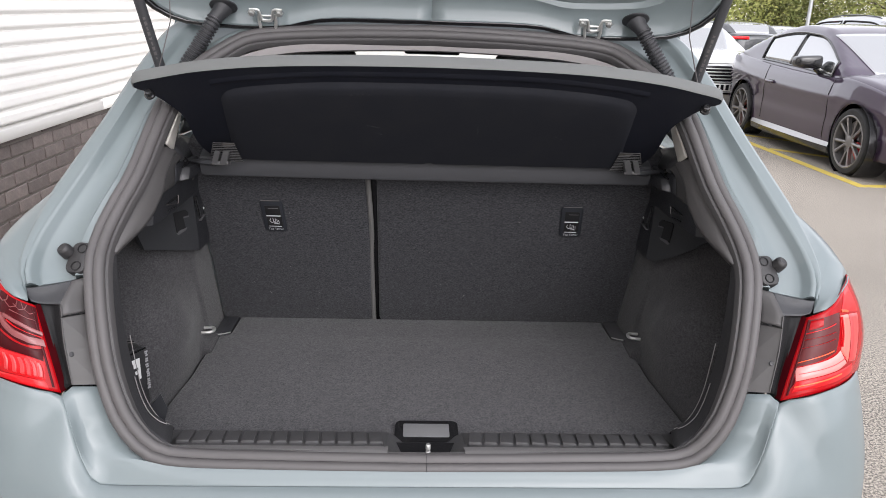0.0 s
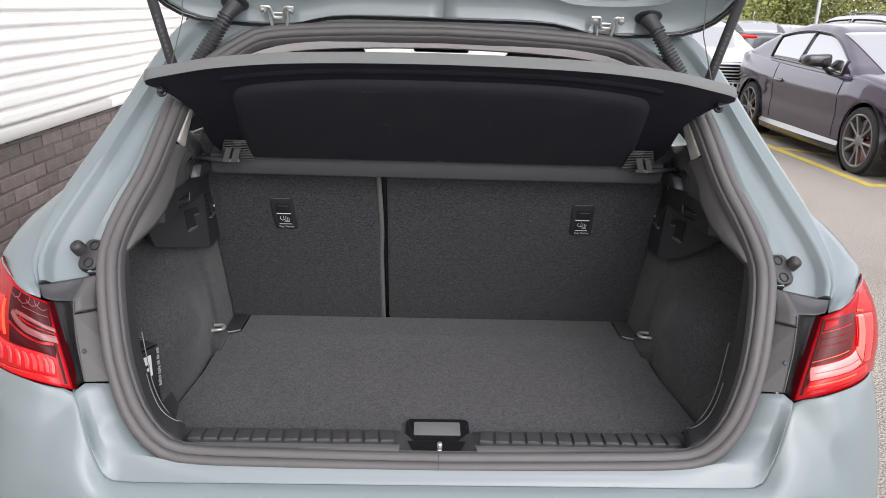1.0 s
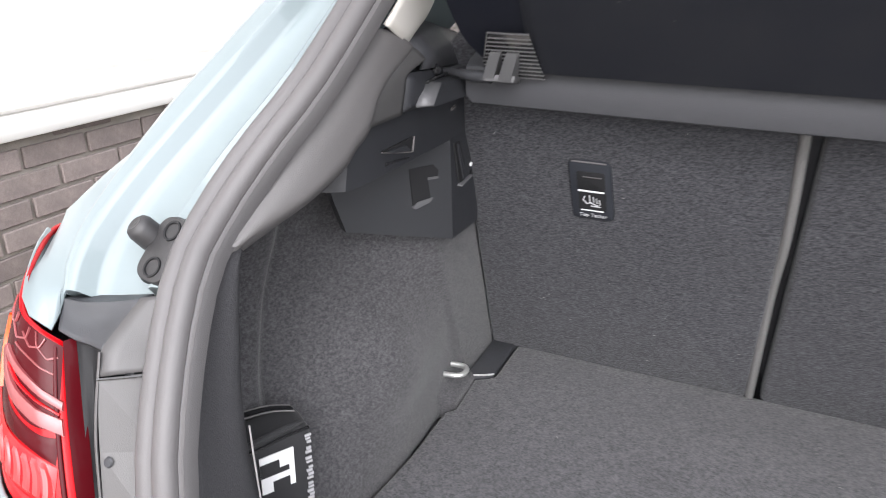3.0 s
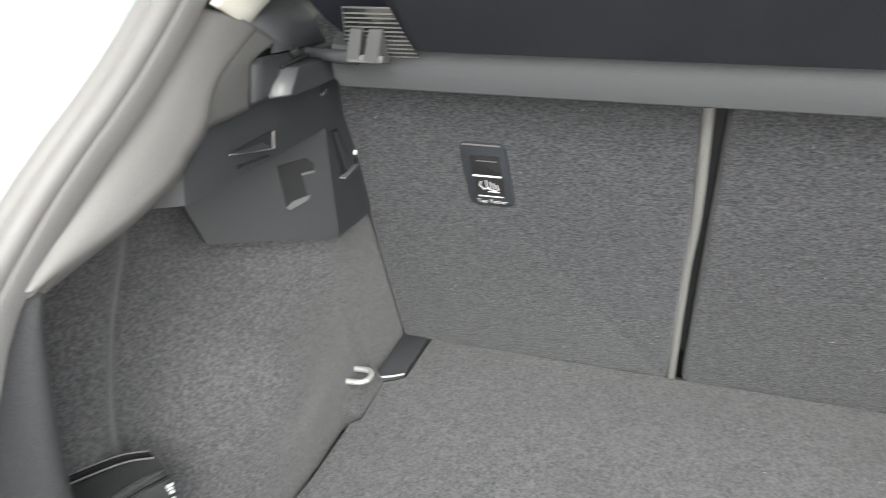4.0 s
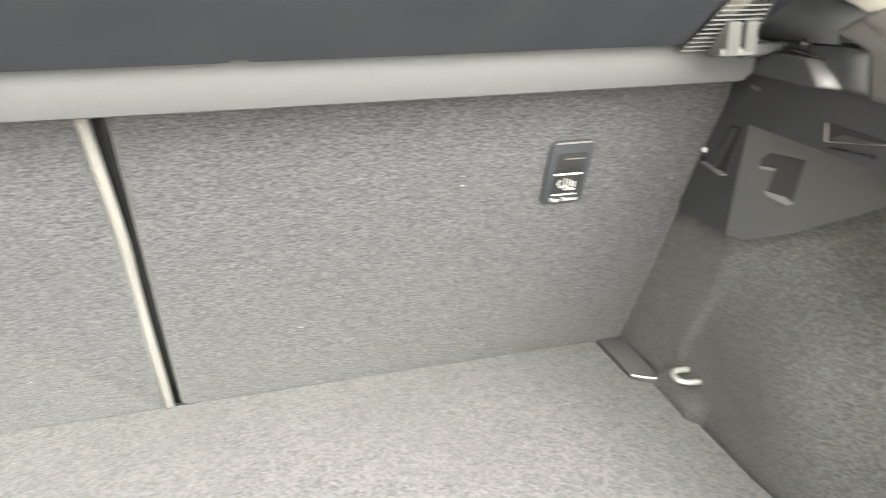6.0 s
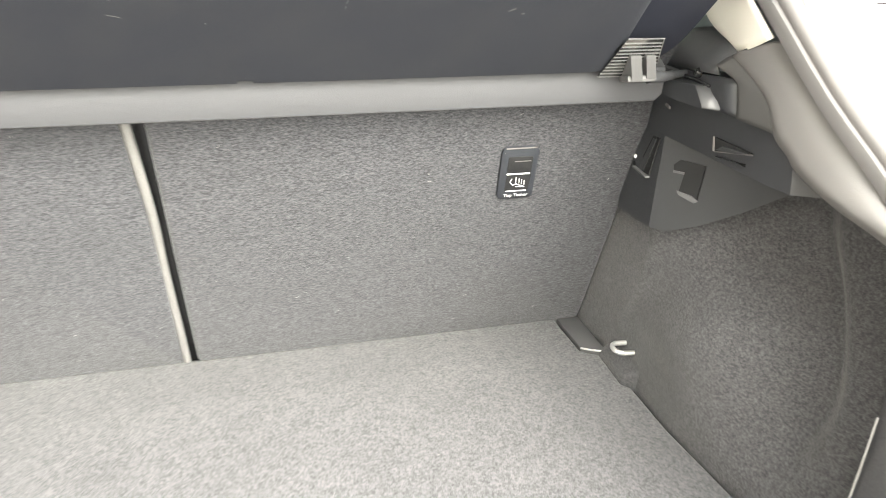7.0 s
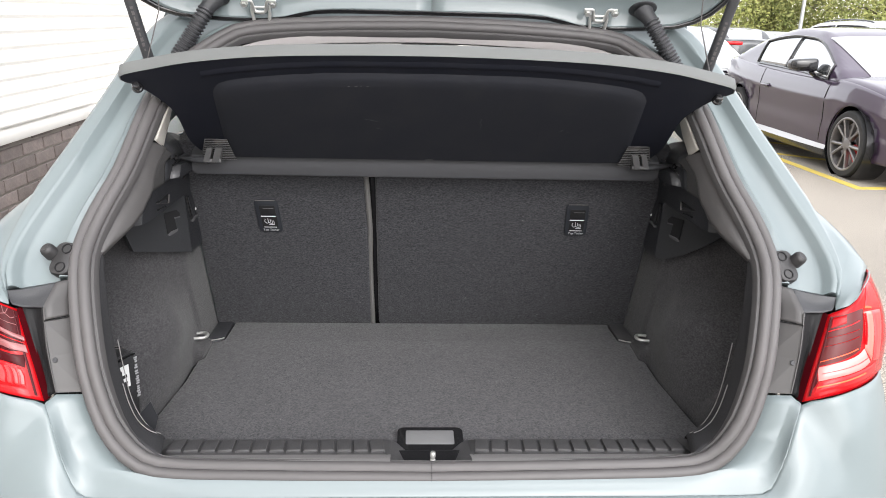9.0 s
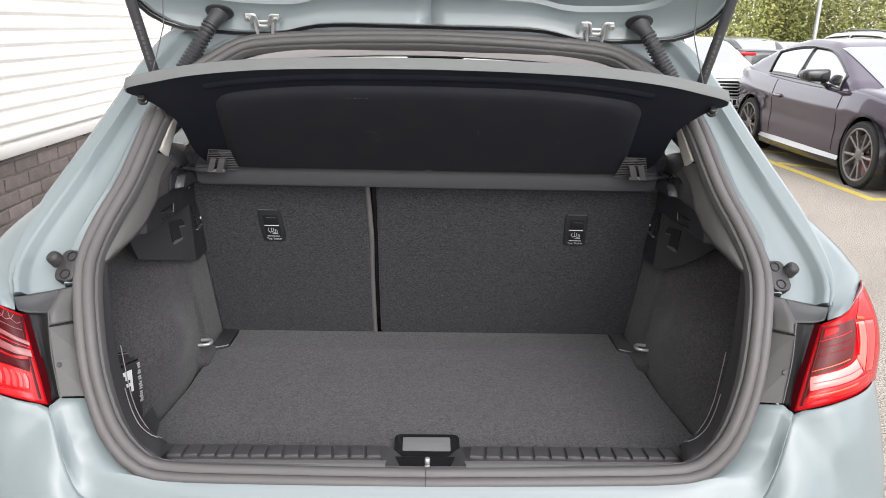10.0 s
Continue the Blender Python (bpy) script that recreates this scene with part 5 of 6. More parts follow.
for s in (1, -1):
    # hinge: bolted U-shaped arm and two stays
    hx = s * .348
    arm = [(hx - .034, -.234, 1.464), (hx - .018, -.235, 1.464), (hx - .0145, -.232, 1.459), (hx - .0115, -.225, 1.447), (hx - .007, -.223, 1.443), (hx + .007, -.223, 1.443), (hx + .0115, -.225, 1.447), (hx + .0145, -.232, 1.459), (hx + .018, -.235, 1.464), (hx + .034, -.234, 1.464)]
    hinge = part("lid_hinge", tube(spline(arm, 50), .0033, 8), SATIN_STEEL, car, "zinc-plated lid hinge with two bolts")
    part("cross_bar", tube([(hx - .014, -.224, 1.452), (hx + .014, -.224, 1.452)], .0025, 8), SATIN_STEEL, hinge)
    for d in (-1, 1):
        part("stay", tube(spline([(hx + d * .0165, -.222, 1.456), (hx + d * .0175, -.218, 1.442), (hx + d * .016, -.212, 1.426), (hx + d * .020, -.20, 1.410)], 14), [.0036] * 13 + [.0025], 8), SATIN_STEEL, hinge)
        part("bolt", lathe([(0, .009), (.0048, .009), (.0056, .006), (.0056, .004), (.0080, .003), (.0080, 0)], 6, pose(hx + d * .0285, -.238, 1.459, 125, 0, 0)), SATIN_STEEL, hinge)
    # bellows for the wiring
    path = spline([(s * .515, -.262, 1.340), (s * .505, -.264, 1.358), (s * .482, -.262, 1.391), (s * .460, -.258, 1.425), (s * .449, -.251, 1.445)], 101)
    rr = [.0130 + .0034 * (1 if (k % 6) in (1, 2, 3) else 0) for k in range(101)]
    bel = part("wiring_bellows", tube(path, rr, 18), PLASTIC, car, "ribbed black rubber wiring bellows", angle=25)
    part("bellows_head", tube(spline([(s * .451, -.251, 1.443), (s * .444, -.247, 1.452), (s * .438, -.242, 1.460), (s * .435, -.238, 1.467)], 10), [.0145, .0146, .0148, .0150, .0155, .0162, .0172, .0184, .0196, .0205], 20), PLASTIC, bel)
    part("bellows_flange", lathe([(0, .004), (.026, .004), (.0285, .002), (.0285, 0)], 24, pose(s * .434, -.236, 1.469, 150, 0, 0)), PLASTIC, bel)
    # gas strut
    a, b = Vector((s * .512, -.372, 1.285)), Vector((s * .569, -.563, 1.810))
    strut = part("gas_strut", tube([a, a.lerp(b, .10), a.lerp(b, .101), a.lerp(b, .72), a.lerp(b, .721), b], [.006, .006, .0095, .0095, .0045, .0045], 18), PLASTIC, car, "black gas strut that holds the lid")
    # marking on the strut: plain bars
    ax = (b - a).normalized()
    sidev = Vector((s * -.25, -.95, -.2))
    sidev = (sidev - ax * sidev.dot(ax)).normalized()
    for k in range(9):
        c = a.lerp(b, .17 + .017 * k) + sidev * .0092
        across = ax.cross(sidev)
        turn = Matrix((across, sidev, ax)).transposed().to_4x4()
        part("marking_bar", box((.0046 if k % 3 else .0026, .0010, .0066 if k % 4 else .0040), (0, 0, 0), 0), PLASTIC_GREY, strut).matrix_world = Matrix.Translation(c) @ turn
    # shelf string
    string = part("shelf_string", tube([on_shelf(s * .515, .262, -.012), (s * .478, -.445, 1.44), (s * .462, -.47, 1.62), (s * .455, -.49, 1.69)], .0011, 6), PLASTIC_GREY, car)
    part("ball_socket", lathe([(0, .010), (.010, .008), (.012, 0), (.010, -.01)], 14, pose(s * .522, -.365, 1.280, 50, 0, 0)), BLACK, strut)

# ---- the rest of the hatchback ----
roof_ctl = []
for y, w, z, c in ((-.105, .52, 1.435, .055), (.15, .55, 1.462, .045), (.7, .56, 1.462, .042), (1.15, .55, 1.40, .04), (1.95, .62, 1.02, .03)):
    roof_ctl.append([(-w, y, z), (-w * .8, y, z + c * .55), (0, y, z + c), (w * .8, y, z + c * .55), (w, y, z)])
thicken(part("roof", smooth_loft(roof_ctl[:4], 25, 26), PAINT, car, "grey-blue roof"), .004)
part("headliner", smooth_loft([[(x * .96, y + .005, z - .045) for x, y, z in r] for r in roof_ctl[:4]], 15, 16), HEADLINER, car)
edge_ = [(.455, -.290, 1.335), (.42, -.262, 1.362), (.30, -.226, 1.394), (0, -.212, 1.406)]
hl = [[(-x, y, z) for x, y, z in edge_] + [e for e in edge_[::-1][1:]]]
for dy, dz, wx in ((.002, -.008, 1.0), (.005, -.0155, .995), (.012, -.0185, .99), (.06, -.015, .98), (.19, .025, 1.0)):
    hl.append([(x * wx, y + dy, z + dz) for x, y, z in hl[0]])
part("roof_end_trim", loft([spline(r, 31) for r in hl]), ROOF_TRIM, car, "pinkish-grey trim under the roof's rear edge")
ws = part("windscreen", smooth_loft([[(x * .93, y, z + .005) for x, y, z in roof_ctl[3]], [(-.60, 1.55, 1.225), (-.5, 1.57, 1.24), (0, 1.60, 1.255), (.5, 1.57, 1.24), (.60, 1.55, 1.225)], [(-.66, 1.95, 1.03), (-.5, 1.99, 1.03), (0, 2.03, 1.03), (.5, 1.99, 1.03), (.66, 1.95, 1.03)]], 15, 10), GLASS, car)
ws.visible_shadow = False
for s in (1, -1):
    win = part("side_window", smooth_loft([side([(.715, -.30, 1.11), (.735, .1, 1.11), (.735, .8, 1.08), (.73, 1.6, 1.06)], s), side([(.665, -.20, 1.24), (.67, .1, 1.26), (.67, .8, 1.26), (.70, 1.6, 1.14)], s), side([(.585, -.06, 1.40), (.575, .15, 1.44), (.575, .7, 1.44), (.575, 1.1, 1.39)], s)], 16, 10), GLASS, car, "tinted side window")
    win.visible_shadow = False
    part("side_roof_rail", tube(spline(side([(.545, -.15, 1.425), (.56, .15, 1.458), (.565, .7, 1.458), (.565, 1.12, 1.40), (.66, 1.95, 1.04)], s), 24), .022, 8), PAINT, car)
    front = [side([(.83, 1.5, 1.02), (.80, 2.0, .98), (.74, 2.6, .86), (.60, 3.05, .74)], s), side([(.865, 1.5, .96), (.85, 2.0, .90), (.80, 2.6, .78), (.66, 3.10, .66)], s), side([(.87, 1.5, .86), (.868, 2.0, .78), (.83, 2.6, .68), (.70, 3.12, .56)], s), side([(.82, 1.5, .24), (.83, 2.0, .24), (.80, 2.6, .25), (.68, 3.05, .25)], s)]
    thicken(part("front_wing", smooth_loft(front, 20, 14), PAINT, car), .003)
    for y in (-.16, 2.38):
        wl_ = part("wheel", lathe([(.20, -.10), (.30, -.105), (.318, -.08), (.318, .08), (.30, .105), (.20, .10)], 36, pose(s * .745, y, .318, 0, 90, 0)), TYRE, car)
        part("rim", lathe([(0, .03), (.05, .035), (.19, .07), (.205, .098), (.205, .09), (.18, -.08)], 30, pose(s * .745, y, .318, 0, 90 * s, 0)), ALLOY, wl_)
bon = [[(-.80, 2.0, .985), (-.4, 2.0, 1.02), (0, 2.02, 1.03), (.4, 2.0, 1.02), (.80, 2.0, .985)], [(-.74, 2.6, .86), (-.4, 2.62, .91), (0, 2.64, .92), (.4, 2.62, .91), (.74, 2.6, .86)], [(-.60, 3.05, .74), (-.4, 3.12, .76), (0, 3.16, .77), (.4, 3.12, .76), (.60, 3.05, .74)], [(-.66, 3.06, .45), (-.4, 3.15, .45), (0, 3.18, .45), (.4, 3.15, .45), (.66, 3.06, .45)], [(-.6, 3.0, .25), (-.4, 3.05, .25), (0, 3.08, .25), (.4, 3.05, .25), (.6, 3.0, .25)]]
thicken(part("bonnet", smooth_loft(bon, 21, 24), PAINT, car), .003)
part("dashboard", smooth_loft([[(-.68, 1.95, 1.0), (0, 2.0, 1.0), (.68, 1.95, 1.0)], [(-.66, 1.55, 1.02), (0, 1.50, 1.04), (.66, 1.55, 1.02)], [(-.66, 1.40, .85), (0, 1.36, .85), (.66, 1.40, .85)], [(-.66, 1.45, .4), (0, 1.42, .4), (.66, 1.45, .4)]], 15, 16), PLASTIC, car)
part("rear_view_mirror", box((.22, .03, .065), (.03, 1.12, 1.345), .012), BLACK, car)
part("cabin_floor", box((1.36, 1.9, .03), (0, 1.0, .32), .004), PLASTIC, car)
part("underbody", box((1.5, 3.4, .03), (0, 1.0, .22), .004), PLASTIC, car)
for x in (-.36, .36):
    part("front_seat", box((.48, .14, .62), (x, .75, .86), .05, 3, turn=(-15, 0, 0)), SEATCLOTH, car)
    part("head_restraint", box((.26, .09, .17), (x, .62, 1.268), .035, 3, turn=(-10, 0, 0)), SEATCLOTH, car)
# wheel housings close the body round the boot
for s in (1, -1):
    part("inner_quarter", smooth_loft([side([(.60, -.64, .62), (.66, -.55, .62), (.66, -.2, .62), (.66, .3, .62)], s), side([(.62, -.62, .9), (.69, -.5, .9), (.70, -.2, .9), (.70, .3, .9)], s), side([(.60, -.60, 1.03), (.64, -.48, 1.08), (.68, -.2, 1.10), (.70, .3, 1.10)], s)], 16, 10), PLASTIC, car)

# ---- breakdown kit bag in the side pocket ----
bag = thing("kit_bag", "black nylon kit bag with white label in the side pocket", "bag")
BG = Matrix.Translation((-.551, -.519, .832)) @ Matrix(((-.506, .862, 0, 0), (-.862, -.506, 0, 0), (0, 0, 1, 0), (0, 0, 0, 1)))
# own axes: x along the label's face, y out of it, z up
bb = bmesh.new()
bmesh.ops.create_cube(bb, size=1.0, matrix=Matrix.Translation((.060, -.024, -.083)) @ Matrix.Diagonal((.120, .048, .160, 1)))
bmesh.ops.bevel(bb, geom=list(bb.edges), offset=.013, segments=4, profile=0.5, affect="EDGES")
bmesh.ops.subdivide_edges(bb, edges=[e for e in bb.edges if e.calc_length() > .03], cuts=5, use_grid_fill=True)
for v in bb.verts:
    v.co += Vector((noise.noise(v.co * 40) * .003, noise.noise(v.co * 43 + Vector((5, 0, 0))) * .0025, noise.noise(v.co * 38 + Vector((0, 7, 0))) * .003))
bmesh.ops.transform(bb, matrix=BG, verts=bb.verts)
part("bag_body", bb, NYLON, bag)
part("bag_seam", tube([BG @ Vector(p) for p in ((.004, -.003, -.010), (.03, .0005, -.008), (.06, .001, -.012), (.118, .001, -.016))], .0020, 6), BLACK, bag)
part("bag_fold", tube(spline([BG @ Vector(p) for p in ((.006, -.006, -.003), (.03, -.004, -.003), (.06, -.003, -.006), (.118, -.002, -.010))], 12), [.001, .002, .003, .0032, .0034, .0034, .0034, .0034, .0034, .0034, .0034, .003], 8), NYLON, bag)
# curved zip between two pale pipings
arc_ = [(.008, -.026, -.003), (.03, -.032, .0012), (.06, -.036, .0012), (.118, -.040, .0005)]
part("zip", loft([spline([BG @ Vector((x, y + dy, z + dz)) for x, y, z in arc_], 12) for dy, dz in ((.000, .0004), (-.004, .0022), (-.010, .0018), (-.012, -.0005))]), BLACK, bag)
for dy in (.000, -.012):
    part("zip_tape", tube(spline([BG @ Vector((x, y + dy, z + .0012)) for x, y, z in arc_], 12), .0010, 6), PLASTIC_GREY, bag)


def on_bag(outline, h):
    return prism(outline, .0012, BG @ pose(0, h, 0, 90, 0, 180) @ Matrix.Diagonal((-1, 1, 1, 1)), 0)


lab = part("white_label", on_bag([(.024, -.022), (.060, -.022), (.060, -.066), (.024, -.066)], .0030), WHITE, bag)
part("label_block", on_bag([(.040, -.030), (.060, -.030), (.060, -.046), (.030, -.046), (.030, -.040), (.040, -.040)], .0038), NYLON, lab)
part("label_block", on_bag([(.030, -.054), (.048, -.054), (.048, -.066), (.030, -.066)], .0038), NYLON, lab)
rb = random.Random(8)
z0 = -.014
while z0 > -.092:
    tall, wide, inset = rb.uniform(.0022, .0042), rb.uniform(.0045, .0070), rb.uniform(0, .0014)
    part("print_bar", on_bag([(.0035 + inset, z0), (.0035 + inset + wide, z0), (.0035 + inset + wide, z0 - tall), (.0035 + inset, z0 - tall)], .0024), PRINT_GREY, bag)
    z0 -= tall + rb.choice((.0012, .0016, .0018, .0046))
bm = bmesh.new()
bm.faces.new([bm.verts.new(p) for p in ((-.503, -.602, .768), (-.529, -.606, .737), (-.528, -.612, .690), (-.505, -.606, .690), (-.493, -.600, .735))])
thicken(part("corner_wedge", bm, PLASTIC_DEEP, car, smooth=False), .003)


# ---- parked cars ----
def wheel(parent, x, y, r, w, s, rim_mat, spokes, caliper):
    """Tyre, rim with paired spokes, disc and caliper; s: the side that faces out."""
    M = pose(x, y, r, 0, 90 * s, 0)
    ri = r * .80
    tyre = part("wheel", lathe([(ri, w * .5), (ri + .012, w * .52), (r * .95, w * .50), (r * .995, w * .40), (r, w * .2), (r, -w * .3), (r * .95, -w * .5), (ri, -w * .5)], 48, M), TYRE, parent)
    part("rim", lathe([(ri + .002, w * .50), (ri - .010, w * .515), (ri - .020, w * .49), (ri - .024, w * .30), (ri - .035, -w * .35)], 48, M), rim_mat, tyre)
    part("rim_well", lathe([(ri - .03, w * .05), (.0, w * .02)], 30, M), BLACK, tyre)
    part("brake_disc", lathe([(.06, w * .12), (ri * .80, w * .12), (ri * .80, w * .05)], 36, M), ALLOY, tyre)
    if caliper:
        part("caliper", box((.10, .22, .05), (0, 0, 0), .02, 3), CALIPER, tyre).matrix_world = M @ pose(.10 * 1, .10, w * .16, 0, 0, -45)
    bm = bmesh.new()
    for k in range(spokes):
        a = 2 * math.pi * k / spokes
        for d in (-.13, .13):
            q = a + d
            p0 = Vector((.055 * math.cos(a + d * .8), .055 * math.sin(a + d * .8), w * .42))
            p1 = Vector(((ri - .012) * math.cos(q + d * .9), (ri - .012) * math.sin(q + d * .9), w * .47))
            t = (p1 - p0).normalized()
            n_ = Vector((-t.y, t.x, 0)) * .014
            rows = []
            for f, wd, h in ((0, 1.1, .012), (.5, .85, .006), (1, 1.2, 0)):
                c = p0.lerp(p1, f)
                rows.append([c - n_ * wd - Vector((0, 0, .035)), c - n_ * wd, c + Vector((0, 0, .006)), c + n_ * wd, c + n_ * wd - Vector((0, 0, .035))])
            loft([[M @ v for v in r_] for r_ in rows], bm)
    part("spokes", bm, rim_mat, tyre, angle=25)
    part("hub_cap", lathe([(0, w * .47), (.03, w * .47), (.06, w * .44), (.065, w * .36)], 20, M), rim_mat, tyre)


def parked_car(label, paint, m, length, width, height, base, front, belt, roof_pts, sill=.20, radius=.325, rim_mat=RIM_GREY, detail=True, bonnet_z=.72, tail_z=.95, group="parked cars", windows=((4, 22), (23, 34))):
    """A parked car; local y runs to its nose, x to its right. roof_pts: (y, z) of the roof line from the windscreen's foot to the rear deck."""
    ob = thing("parked_car", label, "car", group)
    yf, yr = base / 2 + front, base / 2 + front - length
    axles = (base / 2, -base / 2)

    def plan(y):
        t = (y - (yf + yr) / 2) / (length / 2)
        return width / 2 * (1 - .10 * abs(t) ** 3 - .16 * abs(t) ** 9)

    def deck(y):
        y1, y4 = roof_pts[0][0], roof_pts[-1][0]
        if y > y1:
            f = (y - y1) / (yf - y1)
            return belt + .02 - (belt + .02 - bonnet_z) * f ** 1.8
        if y < y4:
            return roof_pts[-1][1] - .06 * ((y4 - y) / max(.05, (y4 - yr))) ** 2
        return belt + (roof_pts[-1][1] - belt) * ((y1 - y) / (y1 - y4)) ** 2

    def flank(y, v):
        z = sill + (deck(y) - .03 - sill) * v
        x = plan(y) * (1 - .045 * (1 - v) ** 2 - .05 * max(0, (v - .72) / .28) ** 2 - .012 * math.exp(-((v - .45) / .12) ** 2) + .010 * math.exp(-((v - .72) / .05) ** 2))
        return x, z

    ny, nv = 96, 26
    arch = radius * 1.10
    for s in (1, -1):
        bm = bmesh.new()
        grid = []
        for i in range(ny + 1):
            y = yr + (yf - yr) * i / ny
            grid.append([])
            for j in range(nv + 1):
                x, z = flank(y, j / nv)
                grid[-1].append(bm.verts.new((s * x, y, z)))
        for i in range(ny):
            for j in range(nv):
                bm.faces.new((grid[i][j], grid[i + 1][j], grid[i + 1][j + 1], grid[i][j + 1]))
        dead = [f for f in bm.faces if any((f.calc_center_median().yz - Vector((a, radius + .01))).length < arch for a in axles)]
        bmesh.ops.delete(bm, geom=dead, context="FACES")
        for v in bm.verts:
            if v.is_boundary:
                for a in axles:
                    d = v.co.yz - Vector((a, radius + .01))
                    if d.length < arch * 1.25 and v.co.z > sill + .005:
                        d = d.normalized() * arch
                        v.co.y, v.co.z = a + d.x, max(sill, radius + .01 + d.y)
        thicken(part("body_side", bm, paint, ob, angle=60), .02)
        for a in axles:
            liner = lathe([(arch + .004, -.14), (arch + .004, .12), (.05, .13)], 40, pose(s * (plan(a) - .13), a, radius + .01, 0, -90 * s, 0))
            part("wheel_arch", liner, BLACK, ob)
            wheel(ob, s * (width / 2 - .125), a, radius, .225, s, rim_mat, 5, detail and s > 0)
    # bonnet, rear deck and ends
    for name, y0, y1 in (("bonnet", roof_pts[0][0] - .05, yf), ("rear_deck", yr, roof_pts[-1][0] + .05)):
        rows = []
        for k in range(15):
            y = y0 + (y1 - y0) * k / 14
            x1, z1 = flank(y, 1.0)
            rows.append(spline([(-x1, y, z1), (-x1 * .85, y, z1 + .028), (0, y + (.04 if y > 0 else -.04) * (1 - abs((y - (y0 + y1) / 2) / (y1 - y0)) * 0), z1 + .055), (x1 * .85, y, z1 + .028), (x1, y, z1)], 17))
        thicken(part(name, loft(rows), paint, ob, angle=60), .01)
    for name, y, d in (("front_bumper", yf, 1), ("rear_bumper", yr, -1)):
        rows = []
        for v in [k / 10 for k in range(11)]:
            x, z = flank(y, v)
            bulge = .08 + .06 * math.sin(math.pi * v)
            rows.append(spline([(-x, y, z), (-x * .7, y + d * bulge * .75, z + .02 * v), (0, y + d * bulge, z + .045 * v), (x * .7, y + d * bulge * .75, z + .02 * v), (x, y, z)], 15))
        thicken(part(name, loft(rows), paint, ob, angle=60), .01)
    # greenhouse: roof line in the middle, rails at the sides
    line = spline([(0, y, z) for y, z in roof_pts], 40)
    roof_max = max(p.z for p in line)
    rows = []
    for p in line:
        up = max(0, (p.z - deck(p.y)) / (roof_max - belt))
        wb_ = plan(p.y) * .945
        wt = wb_ * (1 - .26 * min(1, up))
        zb = min(deck(p.y) - .05, p.z - .03)
        zt = p.z - .035 * min(1, up)
        rows.append([Vector((-wb_, p.y, zb)), Vector((-(wb_ * .45 + wt * .55) - .012, p.y, zb + (zt - zb) * .55)), Vector((-wt - .004, p.y, zt - .02 * up)), Vector((-wt * .93, p.y, zt + .006)), Vector((-wt * .5, p.y, p.z - .006)), Vector((0, p.y, p.z)),
                     Vector((wt * .5, p.y, p.z - .006)), Vector((wt * .93, p.y, zt + .006)), Vector((wt + .004, p.y, zt - .02 * up)), Vector(((wb_ * .45 + wt * .55) + .012, p.y, zb + (zt - zb) * .55)), Vector((wb_, p.y, zb))])
    foot_y = roof_pts[0][0] + .09
    foot = [Vector((v.x, foot_y, deck(foot_y) - .05)) for v in rows[0]]
    house = part("roof", loft([spline(r, 41) for r in [foot] + rows]), paint, ob, angle=60)
    # side windows proud of the greenhouse by a few millimetres
    shaped = [spline(r, 41) for r in rows]
    for s in (1, -1):
        for i0, i1 in windows:
            rr = []
            for i in range(i0, i1 + 1):
                lo, md, hi = (Vector((s * abs(rows[i][k].x), rows[i][k].y, rows[i][k].z)) for k in (0, 1, 2))
                if hi.z - lo.z < .06:
                    continue
                cv = spline([lo, md, hi], 9)
                rr.append([p + Vector((s * .008, 0, 0)) for p in cv[1:8]])
            if len(rr) > 1:
                pane = thicken(part("side_window", loft(rr), DARK_GLASS, ob, "dark reflecting side window"), .004)
                edge = [r_[0] for r_ in rr] + rr[-1][1:] + [r_[-1] for r_ in rr[::-1]] + rr[0][-2::-1]
                part("window_seal", tube([p + Vector((s * .003, 0, 0)) for p in edge], .011, 6), BLACK, pane)
    mid_a = [spline(foot, 41)] + [r for r in shaped if r[20].y > roof_pts[1][0] - .02]
    mid_b = [r for r in shaped if r[20].y < roof_pts[-2][0] + .02]
    for name, rws, in (("windscreen", mid_a), ("rear_window", mid_b)):
        if len(rws) > 1:
            rws2 = [[v + Vector((0, 0, .008)) for v in r[8:33]] for r in rws]
            thicken(part(name, loft(rws2), DARK_GLASS, ob), .004)
    if detail:
        for s in (1, -1):
            ym = roof_pts[0][0] - .46
            x, z = flank(ym, 1.0)
            mb = box((.29, .15, .14), (0, 0, 0), .050, 4)
            for v in mb.verts:
                v.co.z *= 1 - .28 * max(0, s * v.co.x) / .145
                v.co.y += .03 * (v.co.x / .145) ** 2 * -1
            mir = part("door_mirror", mb, BLACK, ob)
            mir.location = (s * (x + .13), ym, z + .13)
            part("mirror_foot", tube([(s * (x - .03), ym - .01, z + .0), (s * (x + .05), ym, z + .06)], .022, 8), BLACK, ob)
            part("mirror_base", box((.18, .094, .03), (0, 0, -.05), .012), BLACK, mir)
            for yh in (-.52,):
                xh, zh = flank(yh, .74)
                hb = part("door_handle", box((.03, .20, .028), (s * (xh + .012), yh, zh), .010, 3), paint, ob)
                part("handle_hollow", box((.006, .13, .05), (s * (xh + .001), yh + .02, zh), .003), BLACK, hb)
            for yl in (roof_pts[0][0] - .12, -.72):
                pts = []
                for k in range(9):
                    xg, zg = flank(yl, .12 + .86 * k / 8)
                    pts.append((s * (xg + .0015), yl + .06 * (k / 8 - .3), zg))
                part("door_gap", tube(pts, .004, 5), BLACK, ob)
            span = [-base / 2 + arch + .02 + (base - 2 * arch - .04) * k / 11 for k in range(12)]
            wide = [.055 * min(1, .35 + k / 4) * min(1, .45 + (11 - k) / 8) for k in range(12)]
